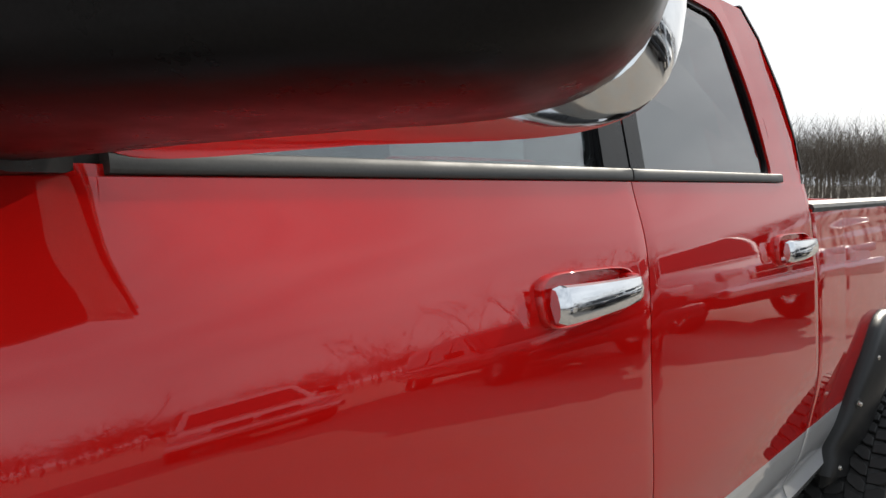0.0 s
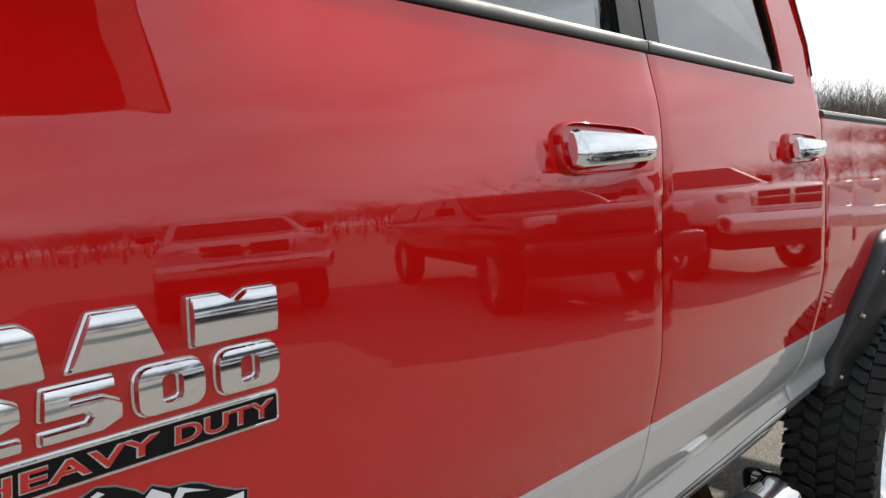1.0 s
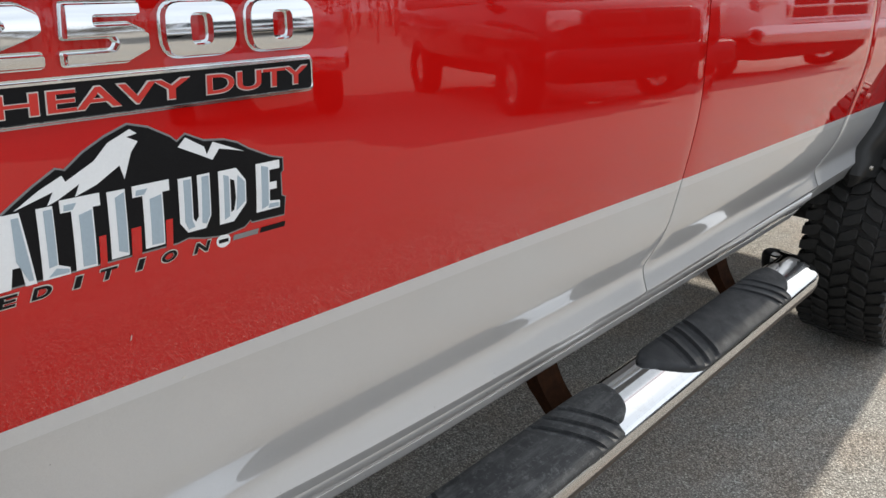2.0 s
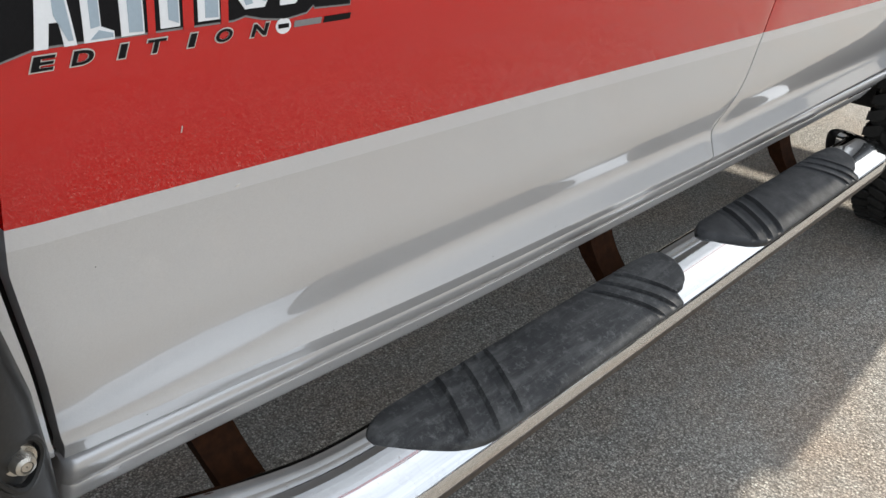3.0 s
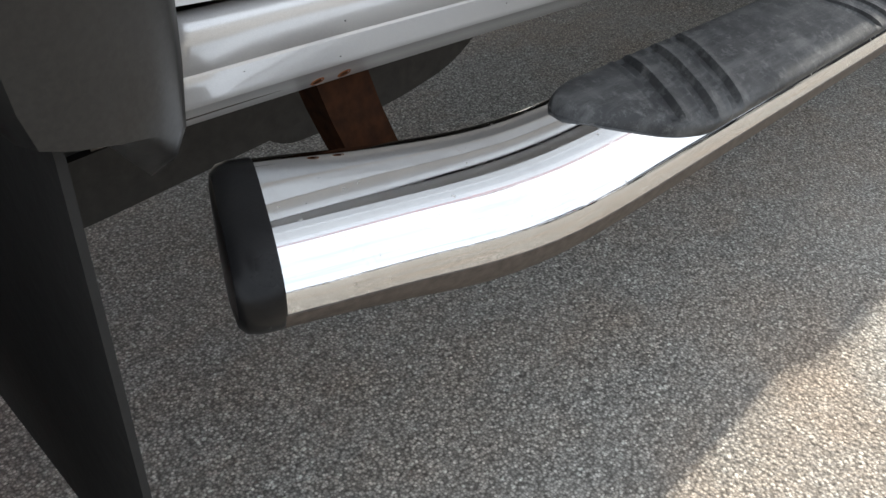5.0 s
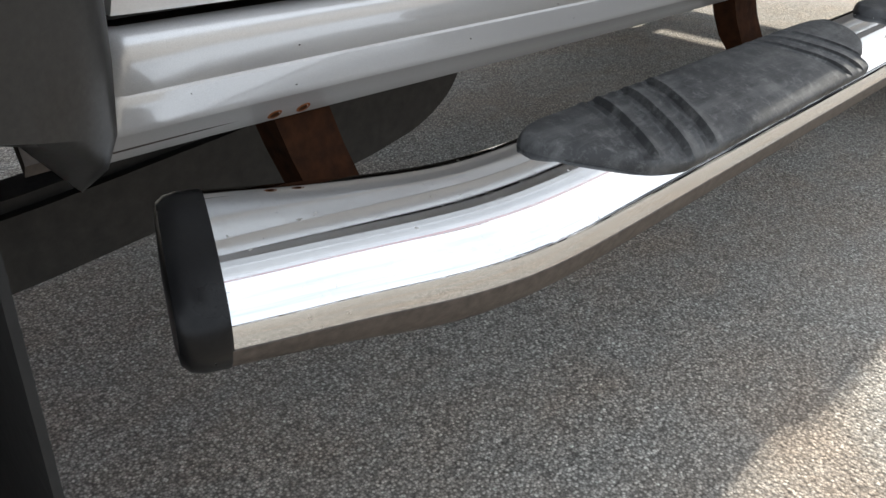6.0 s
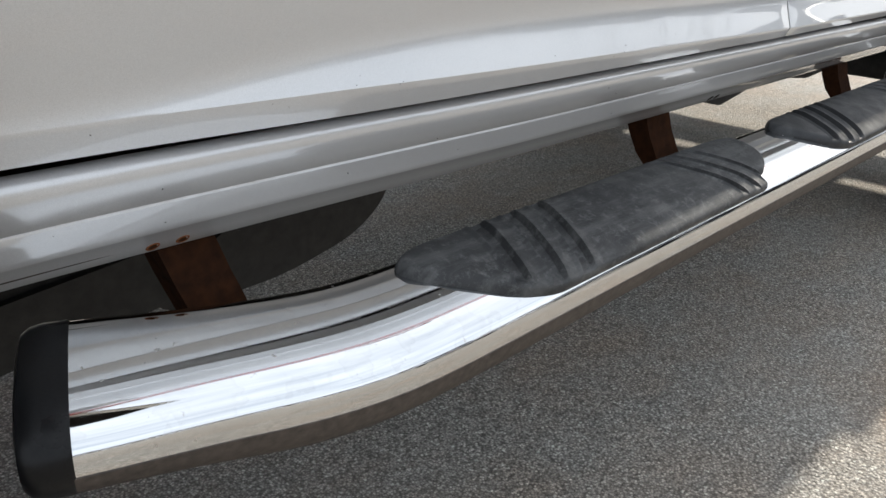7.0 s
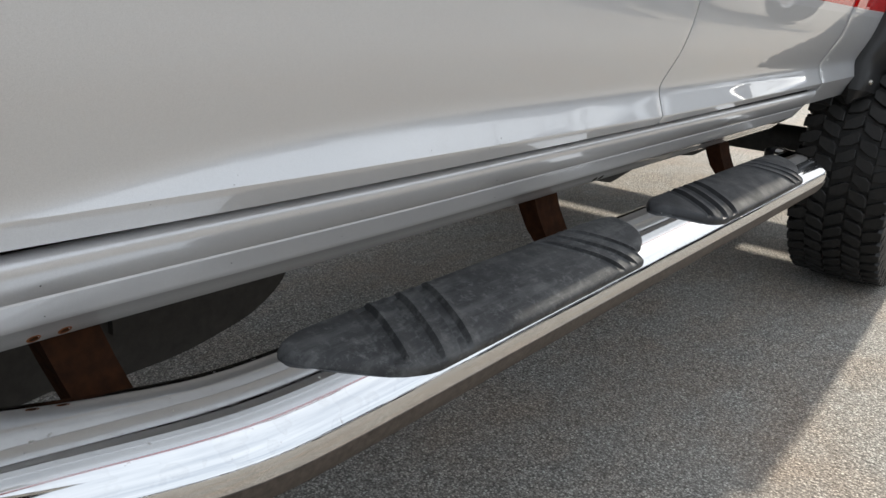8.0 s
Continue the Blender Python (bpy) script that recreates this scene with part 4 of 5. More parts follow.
mirror_shell("housing", -0.16, 0.446, -0.150, 0.062, 0.003, 0.30, BLACK, 5.0, ((0.0, 0.78), (0.04, 0.86), (0.12, 0.92), (0.30, 0.97), (0.55, 1.0), (0.9, 1.0), (1.0, 0.97)))
mirror_shell("chrome_cap", 0.015, 0.476, 0.040, 0.092, -0.004, 0.31, CHROME, 5.0, ((0.0, 0.895), (0.3, 0.935), (0.6, 0.968), (0.85, 0.992), (1.0, 1.0)))
MIRROR_GLASS = m_chrome("mirror_glass", 0.02)
for pname, mat, outl, w, thick in (("mirror_bezel", BLACK, ((0.030, 0.012), (0.456, 0.012), (0.456, 0.292), (0.030, 0.292)), 0.0925, 0.006),
                                   ("towing_glass", MIRROR_GLASS, ((0.130, 0.022), (0.448, 0.022), (0.448, 0.124), (0.130, 0.124)), 0.0985, 0.003),
                                   ("main_glass", MIRROR_GLASS, ((0.060, 0.140), (0.448, 0.140), (0.448, 0.284), (0.060, 0.288)), 0.0985, 0.003)):
    bm = bmesh.new()
    slab(bm, rounded(outl, 0.045, 5), lambda u, v, h: mir(u, w + h, v), thick)
    part(pname, bm, mat, mirror, smooth=False)
bm = bmesh.new()
rings = []
for u, a, b in ((-0.16, -0.026, 0.03), (-0.06, -0.025, 0.03), (0.03, -0.020, 0.03)):
    rings.append([mir(u, w, v) for w, v in ((0.012, a), (0.02, a - 0.002), (0.09, a - 0.002), (0.10, a), (0.10, b), (0.012, b))])
loft(bm, rings)
part("mirror_foot", bm, BLACK, mirror)
bm = bmesh.new()
slab(bm, rounded([(-0.085, 0.030), (0.040, 0.034), (0.040, 0.078), (-0.085, 0.082)], 0.010, 4), lambda u, v, h: mir(u, -0.1495 - h, v), 0.0010)
part("access_cover", bm, BLACK, mirror)


# -- door handles --
def handle(x0, x1, zc, key, parent):
    """A chrome pull handle over a painted cup."""
    hd = new("door_handle")
    hd.parent = truck
    L = x1 - x0

    def at(u, v, h):
        return side(x0 + u * L, zc + v, h)

    bm = bmesh.new()
    rings = []
    for grow_, h in ((1.0, -0.002), (1.0, 0.006), (0.985, 0.010), (0.95, 0.011), (0.93, 0.009), (0.90, -0.004), (0.86, -0.012), (0.6, -0.018), (0.1, -0.020)):
        ring = []
        for i in range(40):
            a = 2 * math.pi * i / 40
            ca, sa = math.cos(a), math.sin(a)
            u = math.copysign(abs(ca) ** 0.42, ca)
            v = math.copysign(abs(sa) ** 0.5, sa)
            uu = 0.485 + 0.545 * u * grow_
            ring.append(at(uu, v * 0.036 * grow_ * (1.0 - 0.16 * (uu - 0.4)), h))
        rings.append(ring)
    loft(bm, rings)
    part("handle_cup", bm, RED, hd, "red painted cup")
    bm = bmesh.new()
    rings = []
    for k in range(25):
        u = -0.04 + 0.97 * k / 24
        bow = 0.036 + 0.010 * math.sin(math.pi * min(1, max(0, (u + 0.04) / 0.97))) ** 0.7
        lo = -0.026 + 0.010 * max(0.0, u)
        hi = 0.025 - 0.005 * max(0.0, u)
        if k in (0, 24):
            lo, hi, bow = lo + 0.004, hi - 0.004, bow - 0.004
        mid = (lo + hi) / 2
        rings.append([at(u, hi, bow - 0.008), at(u, hi * 0.92, bow - 0.002), at(u, hi * 0.6, bow), at(u, mid, bow + 0.001), at(u, lo * 0.6, bow - 0.001), at(u, lo * 0.94, bow - 0.005), at(u, lo, bow - 0.010), at(u, mid, bow - 0.014)])
    loft(bm, rings)
    part("pull", bm, CHROME, hd, "chrome pull")
    bm = bmesh.new()
    rings = []
    for h, g in ((-0.002, 1.0), (0.016, 1.0), (0.021, 0.93), (0.022, 0.80), (0.022, 0.2)):
        rings.append([at(0.945 + 0.060 * g * math.copysign(abs(math.cos(2 * math.pi * i / 32)) ** 0.5, math.cos(2 * math.pi * i / 32)), 0.003 + 0.0185 * g * math.copysign(abs(math.sin(2 * math.pi * i / 32)) ** 0.5, math.sin(2 * math.pi * i / 32)), h) for i in range(32)])
    loft(bm, rings)
    part("lock_cover", bm, RED, hd)
    if key:
        bm = bmesh.new()
        rings = []
        for h, g in ((0.018, 1.0), (0.0235, 1.0), (0.0240, 0.8), (0.0215, 0.6), (0.0210, 0.2)):
            rings.append([at(0.965 + 0.024 * g * math.cos(2 * math.pi * i / 20), 0.003 + 0.0095 * g * math.sin(2 * math.pi * i / 20), h) for i in range(20)])
        loft(bm, rings)
        part("key_cylinder", bm, DARK, hd)


handle(0.510, 0.757, 1.408, True, front_door)
handle(1.530, 1.775, 1.412, False, rear_door)

# -- lettering and graphics on the front door --
def on_door(x, z, h):
    return side(x, z, h)


def text_part(name, body, x0, x1, z0, z1, depth, base, mat, parent, bold=0.0, lean=0.0, label="", bevel=0.0):
    """Raised or printed characters of the built-in font, fitted to a box on the door."""
    cu = bpy.data.curves.new("glyphs", "FONT")
    cu.body = body
    cu.offset = bold
    cu.resolution_u = 6
    cu.extrude = 0.5
    cu.bevel_depth = bevel
    cu.bevel_resolution = 2
    tmp = new("glyphs", cu)
    dg = bpy.context.evaluated_depsgraph_get()
    me = bpy.data.meshes.new_from_object(tmp.evaluated_get(dg))
    bpy.data.objects.remove(tmp)
    bm = bmesh.new()
    bm.from_mesh(me)
    bpy.data.meshes.remove(me)
    bmesh.ops.remove_doubles(bm, verts=bm.verts, dist=1e-5)
    xs, ys, zs = ([v.co[i] for v in bm.verts] for i in range(3))
    ax, bx, ay, by, az, bz = min(xs), max(xs), min(ys), max(ys), min(zs), max(zs)
    for v in bm.verts:
        u, w, d = (v.co.x - ax) / (bx - ax), (v.co.y - ay) / (by - ay), (v.co.z - az) / (bz - az)
        z = z0 + (z1 - z0) * w
        v.co = on_door(x0 + (x1 - x0) * u + lean * (w - 0.5) * (z1 - z0), z, base + depth * d)
    return part(name, bm, mat, parent, label, smooth=bevel > 0)


def raised(name, outline, holes, parent, label="", h=0.0075, mat=CHROME, foot=0.002, dome=0.0020):
    """A chromed emblem shape with a domed, chamfered face; an optional hole makes it a ring."""
    bm = bmesh.new()
    cx = sum(p[0] for p in outline) / len(outline)
    cz = sum(p[1] for p in outline) / len(outline)

    def shrink(pts, d):
        out = []
        n = len(pts)
        for i in range(n):
            a, p, b = Vector(pts[i - 1]), Vector(pts[i]), Vector(pts[(i + 1) % n])
            t1, t2 = (p - a).normalized(), (b - p).normalized()
            n1, n2 = Vector((-t1.y, t1.x)), Vector((-t2.y, t2.x))
            m = (n1 + n2)
            m = m / max(0.35, m.dot(n1)) if m.length > 1e-6 else n1
            out.append(tuple(p + m * d))
        return out

    area = sum(outline[i - 1][0] * outline[i][1] - outline[i][0] * outline[i - 1][1] for i in range(len(outline)))
    s = 1 if area > 0 else -1
    levels = ((0.0, -0.0013), (foot, -0.0013), (foot, 0.0), (h * 0.84, 0.0002), (h, min(0.0010, h * 0.14)))
    rings = [[on_door(u, v, hh) for u, v in shrink(outline, s * d)] for hh, d in levels]
    vs = loft(bm, rings, True, False)
    flat = [[Vector((u, v, 0.0)) for u, v in shrink(outline, s * levels[-1][1])]]
    tops = list(vs[-1])
    if holes:
        hv = loft(bm, [[on_door(u, v, hh) for u, v in shrink(holes[0], -s * d)] for hh, d in levels], True, False)
        flat.append([Vector((u, v, 0.0)) for u, v in shrink(holes[0], -s * levels[-1][1])])
        tops += list(hv[-1])
    for i, j, k in tessellate_polygon(flat):
        if len({i, j, k}) == 3:
            bm.faces.new((tops[i], tops[j], tops[k]))
    # a face that swells towards its middle line
    lo, hi = min(p[1] for p in outline), max(p[1] for p in outline)
    for k in range(1, 10):
        z = lo + (hi - lo) * k / 10
        bmesh.ops.bisect_plane(bm, geom=bm.verts[:] + bm.edges[:] + bm.faces[:], plane_co=(0, 0, z), plane_no=(0, 0, 1), dist=1e-6)
    for v in bm.verts:
        if on_door(v.co.x, v.co.z, 0.0).y - v.co.y > h * 0.92:
            q = (v.co.z - (lo + hi) / 2) / ((hi - lo) / 2)
            v.co.y -= dome * max(0.0, 1 - q * q)
    ob = part(name, bm, mat, parent, label)
    ob.data.set_sharp_from_angle(angle=radians(17))
    return ob


def ring_shape(x0, x1, z0, z1, r, n=5):
    return rounded([(x0, z0), (x1, z0), (x1, z1), (x0, z1)], r, n)


emblem = new("emblem")
emblem.parent = truck
tagged(emblem, "chrome door emblem with a black name strip")
Z0, Z1 = 1.2492, 1.2890
# the maker's name stands as three plain chrome shapes
raised("emblem_block", rounded([(-0.262, Z0), (-0.195, Z0), (-0.200, Z0 + 0.024), (-0.200, Z1 - 0.008), (-0.210, Z1), (-0.262, Z1)], 0.004, 3), [], emblem)
raised("emblem_wedge", rounded([(-0.1800, Z0), (-0.1050, Z0), (-0.1250, Z1), (-0.1620, Z1)], 0.0014, 2), [], emblem)
raised("emblem_block", rounded([(-0.0805, Z0), (0.0040, Z0), (0.0040, Z1), (-0.0250, Z1), (-0.0385, Z0 + 0.032), (-0.0520, Z1), (-0.0805, Z1)], 0.0014, 2), [], emblem)
# model figures
D0, D1 = 1.2038, 1.2420
raised("figure_zero", ring_shape(-0.0590, 0.0035, D0, D1, 0.014), [ring_shape(-0.0370, -0.0195, D0 + 0.0090, D1 - 0.0090, 0.005)], emblem)
raised("figure_zero", ring_shape(-0.1310, -0.0715, D0, D1, 0.014), [ring_shape(-0.1095, -0.0930, D0 + 0.0090, D1 - 0.0090, 0.005)], emblem)
raised("figure_five", rounded([(-0.2015, D0), (-0.158, D0), (-0.1425, D0 + 0.007), (-0.1425, D0 + 0.0185), (-0.155, D0 + 0.0245), (-0.1810, D0 + 0.0245), (-0.1805, D1 - 0.0080), (-0.1470, D1 - 0.0080),
                               (-0.1470, D1), (-0.1985, D1), (-0.2005, D0 + 0.0165), (-0.1680, D0 + 0.0165), (-0.1650, D0 + 0.0125), (-0.1680, D0 + 0.0080), (-0.2015, D0 + 0.0080)], 0.0014, 2), [], emblem)
raised("figure_two", rounded([(-0.2760, D0), (-0.2140, D0), (-0.2140, D0 + 0.0085), (-0.2510, D0 + 0.0085), (-0.2310, D0 + 0.0150), (-0.2140, D0 + 0.0210), (-0.2140, D1 - 0.0060), (-0.2260, D1), (-0.2640, D1),
                              (-0.2640, D1 - 0.0090), (-0.2380, D1 - 0.0090), (-0.2360, D1 - 0.0130), (-0.2760, D0 + 0.0090)], 0.0022, 2), [], emblem)
# name strip
S0, S1 = 1.1692, 1.1962
raised("strip_frame", rounded([(-0.262, S0), (0.0035, S0), (0.0035, S1), (-0.262, S1)], 0.004, 4), [rounded([(-0.2605, S0 + 0.0022), (0.0015, S0 + 0.0022), (0.0015, S1 - 0.0030), (-0.2605, S1 - 0.0030)], 0.003, 4)], emblem, "chrome frame", 0.0050, dome=0.0)
bm = bmesh.new()
slab(bm, rounded([(-0.2605, S0 + 0.0018), (0.0018, S0 + 0.0018), (0.0018, S1 - 0.0026), (-0.2605, S1 - 0.0026)], 0.003, 4), lambda u, v, h: on_door(u, v, h + 0.0008), 0.0026)
part("strip_plate", bm, DECAL_BLACK, emblem, "black plate", smooth=False)
for word, a, b in (("HEAVY", -0.248, -0.113), ("DUTY", -0.0985, -0.0025)):
    text_part("strip_word", word, a - 0.0008, b + 0.0008, S0 + 0.0054, S1 - 0.0062, 0.0006, 0.0034, PALE, emblem, 0.030, 0.06)
    text_part("strip_word", word, a, b, S0 + 0.0062, S1 - 0.0070, 0.0008, 0.0036, BADGE_RED, emblem, 0.012, 0.06)

# printed mountain graphic
graphic = new("mountain_graphic")
graphic.parent = truck
tagged(graphic, "printed mountain decal in black, white and blue grey")


def printed(name, pts, level, mat):
    """A thin film cut to an outline that follows the door's curve."""
    bm = bmesh.new()
    flat = [bm.verts.new((u, 0.0, v)) for u, v in pts]
    for i, j, k in tessellate_polygon([[Vector((u, v, 0.0)) for u, v in pts]]):
        if len({i, j, k}) == 3:
            bm.faces.new((flat[i], flat[j], flat[k]))
    lo, hi = min(p[1] for p in pts), max(p[1] for p in pts)
    for k in range(1, int((hi - lo) / 0.006) + 1):
        bmesh.ops.bisect_plane(bm, geom=bm.verts[:] + bm.edges[:] + bm.faces[:], plane_co=(0, 0, lo + 0.006 * k), plane_no=(0, 0, 1), dist=1e-6)
    for v in bm.verts:
        v.co = on_door(v.co.x, v.co.z, 0.0005 + 0.0004 * level)
    rim = bmesh.ops.extrude_edge_only(bm, edges=[e for e in bm.edges if e.is_boundary])["geom"]
    for v in (g for g in rim if isinstance(g, bmesh.types.BMVert)):
        v.co.y += 0.0009 + 0.0004 * level
    return part(name, bm, mat, graphic, smooth=False)


RIDGE = [(-0.300, 1.058), (-0.300, 1.094), (-0.262, 1.110), (-0.246, 1.121), (-0.232, 1.130), (-0.216, 1.139), (-0.210, 1.137), (-0.196, 1.147), (-0.180, 1.155), (-0.163, 1.161), (-0.148, 1.157), (-0.128, 1.150),
         (-0.121, 1.146), (-0.113, 1.151), (-0.098, 1.144), (-0.080, 1.142), (-0.068, 1.138), (-0.058, 1.132), (-0.036, 1.122), (-0.024, 1.119), (-0.0245, 1.109), (-0.0270, 1.107), (-0.0270, 1.085), (-0.0235, 1.083), (-0.0245, 1.068), (-0.058, 1.069),
         (-0.060, 1.071), (-0.066, 1.0665), (-0.086, 1.064), (-0.104, 1.0665), (-0.118, 1.070), (-0.130, 1.068), (-0.154, 1.068), (-0.158, 1.068), (-0.184, 1.068), (-0.186, 1.068), (-0.211, 1.068), (-0.213, 1.068), (-0.262, 1.068)]


def drawn_in(pts):
    return [(x - 0.006 * sstep(-0.150, -0.113, x) - 0.0012 * sstep(-0.09, -0.03, x), z - 0.003 * sstep(-0.150, -0.113, x) * sstep(1.09, 1.11, z)) for x, z in pts]


RIDGE = drawn_in(RIDGE)


def outset(pts, d):
    out = []
    n = len(pts)
    for i in range(n):
        a, p, b = Vector(pts[i - 1]), Vector(pts[i]), Vector(pts[(i + 1) % n])
        t = (b - a).normalized()
        out.append(tuple(p + Vector((-t.y, t.x)) * d))
    return out


printed("graphic_outline", outset(RIDGE, 0.0014), 0, DECAL_EDGE)
printed("graphic_field", RIDGE, 1, DECAL_BLACK)
for snow in ([(-0.246, 1.1175), (-0.229, 1.1275), (-0.213, 1.1345), (-0.211, 1.1300), (-0.190, 1.1405), (-0.179, 1.1510), (-0.162, 1.1580), (-0.157, 1.1545), (-0.165, 1.1530), (-0.157, 1.1490), (-0.163, 1.1420), (-0.1700, 1.1245),
              (-0.1725, 1.1345), (-0.190, 1.1245), (-0.206, 1.1190), (-0.202, 1.1270), (-0.217, 1.1195), (-0.225, 1.1165), (-0.220, 1.1250)],
             [(-0.121, 1.1425), (-0.1135, 1.1490), (-0.0985, 1.1400), (-0.0965, 1.1335), (-0.0905, 1.1425), (-0.062, 1.1310), (-0.078, 1.1350), (-0.0855, 1.1365), (-0.0920, 1.1290), (-0.1030, 1.1345)]):
    printed("snow_patch", drawn_in(snow), 2, DECAL_WHITE)
# gaps of red between the legs of the letters
for a, b in ((-0.1945, -0.1895), (-0.1705, -0.1630), (-0.1430, -0.1375)):
    bm = bmesh.new()
    slab(bm, [(a, 1.0665), (b, 1.0665), (b + 0.0010, 1.0880), (a + 0.0010, 1.0880)], lambda u, v, h: on_door(u, v, h + 0.0002), 0.0011)
    part("graphic_gap", bm, RED, graphic, smooth=False)
BLOCK = {
    "A": ([(0, 0), (0.32, 0), (0.40, 0.28), (0.62, 0.28), (0.70, 0), (1, 0), (0.74, 1), (0.26, 1)], [[(0.52, 0.36), (0.80, 0.06), (0.92, 0.06), (0.70, 0.94), (0.52, 0.94)]]),
    "L": ([(0, 0), (1, 0), (1, 0.10), (0.58, 0.17), (0.58, 1), (0, 1)], [[(0.24, 0.16), (0.54, 0.18), (0.54, 0.96), (0.24, 0.96)], [(0.2, 0.03), (0.95, 0.03), (0.95, 0.08), (0.5, 0.13)]]),
    "T": ([(0.26, 0), (0.80, 0), (0.80, 0.83), (1, 0.83), (1, 1), (0, 1), (0, 0.83), (0.26, 0.83)], [[(0.44, 0.04), (0.76, 0.03), (0.76, 0.80), (0.44, 0.76)], [(0.08, 0.85), (0.30, 0.85), (0.40, 0.93), (0.10, 0.93)]]),
    "I": ([(0, 0), (1, 0), (1, 1), (0, 1)], [[(0.42, 0.10), (0.93, 0.04), (0.93, 0.96), (0.42, 0.90)]]),
    "U": ([(0, 1), (0.42, 1), (0.42, 0.24), (0.50, 0.16), (0.60, 0.24), (0.60, 1), (1, 1), (1, 0.22), (0.82, 0), (0.24, 0), (0, 0.20)], [[(0.16, 0.96), (0.38, 0.96), (0.38, 0.22), (0.46, 0.08), (0.26, 0.06), (0.16, 0.20)], [(0.74, 0.96), (0.96, 0.96), (0.96, 0.24), (0.84, 0.08), (0.70, 0.12)]]),
    "D": ([(0, 0), (0.52, 0), (1, 0.30), (1, 0.74), (0.66, 1), (0, 1)], [[(0.18, 0.08), (0.36, 0.12), (0.36, 0.88), (0.18, 0.92)], [(0.62, 0.20), (0.95, 0.34), (0.95, 0.72), (0.70, 0.86)]]),
    "E": ([(0, 0), (1, 0), (1, 0.15), (0.56, 0.19), (0.56, 0.42), (0.86, 0.42), (0.86, 0.57), (0.56, 0.57), (0.56, 0.83), (1, 0.83), (1, 1), (0, 1)], [[(0.22, 0.05), (0.50, 0.10), (0.50, 0.90), (0.22, 0.95)], [(0.5, 0.04), (0.95, 0.03), (0.95, 0.11), (0.55, 0.13)]]),
}
for ch, a, b, L0, L1 in (("A", -0.2620, -0.2370, 1.0665, 1.1160), ("L", -0.2335, -0.2145, 1.0668, 1.1160), ("T", -0.2180, -0.1895, 1.0675, 1.1185), ("I", -0.1852, -0.1715, 1.0690, 1.1175), ("T", -0.1665, -0.1365, 1.0700, 1.1180),
                         ("U", -0.1300, -0.1020, 1.0740, 1.1165), ("D", -0.0950, -0.0690, 1.0735, 1.1160), ("E", -0.0595, -0.0350, 1.0755, 1.1155)):
    face, facets = BLOCK[ch]
    b = a + (b - a) * 0.97

    def spot(p):
        return (a + (b - a) * p[0] + 0.0016 * (p[1] - 0.5), L0 + (L1 - L0) * p[1])

    printed("big_letter", [spot(p) for p in face], 2, DECAL_WHITE)
    for facet in facets:
        printed("letter_facet", [spot(p) for p in facet], 3, DECAL_GREY)
    if ch == "D":
        printed("letter_counter", [spot(p) for p in ((0.42, 0.20), (0.52, 0.22), (0.60, 0.45), (0.56, 0.78), (0.42, 0.82))], 3, DECAL_BLACK)
for ch, x in (("E", -0.268), ("D", -0.245), ("I", -0.2165), ("T", -0.199), ("I", -0.1695), ("O", -0.1500), ("N", -0.1215)):
    w = 0.0045 if ch == "I" else 0.0125
    x += 0.003
    text_part("small_letter", ch, x - 0.0008, x + w + 0.0008, 1.0538, 1.0638, 0.0002, 0.0004, PALE, graphic, 0.06, 0.35)
    text_part("small_letter", ch, x, x + w, 1.0546, 1.0630, 0.0002, 0.0008, DECAL_BLACK, graphic, 0.03, 0.35)
# maker's round mark and two unreadable bars
bm = bmesh.new()
slab(bm, [(-0.0925 + 0.0065 * math.cos(2 * math.pi * k / 24), 1.0590 + 0.0056 * math.sin(2 * math.pi * k / 24)) for k in range(24)], lambda u, v, h: on_door(u, v, h + 0.0002), 0.0004)
part("round_mark", bm, DECAL_WHITE, graphic, smooth=False)
bm = bmesh.new()
slab(bm, [(-0.0970, 1.0575), (-0.0880, 1.0575), (-0.0880, 1.0605), (-0.0970, 1.0605)], lambda u, v, h: on_door(u, v, h + 0.0005), 0.0004)
part("mark_bar", bm, DECAL_BLACK, graphic, smooth=False)
for a, b, mat in ((-0.0835, -0.0590, DECAL_EDGE), (-0.0565, -0.0310, DECAL_BLACK)):
    bm = bmesh.new()
    slab(bm, [(a, 1.0568), (b, 1.0568), (b + 0.001, 1.0612), (a + 0.001, 1.0612)], lambda u, v, h: on_door(u, v, h + 0.0002), 0.0003)
    part("small_bar", bm, mat, graphic, smooth=False)

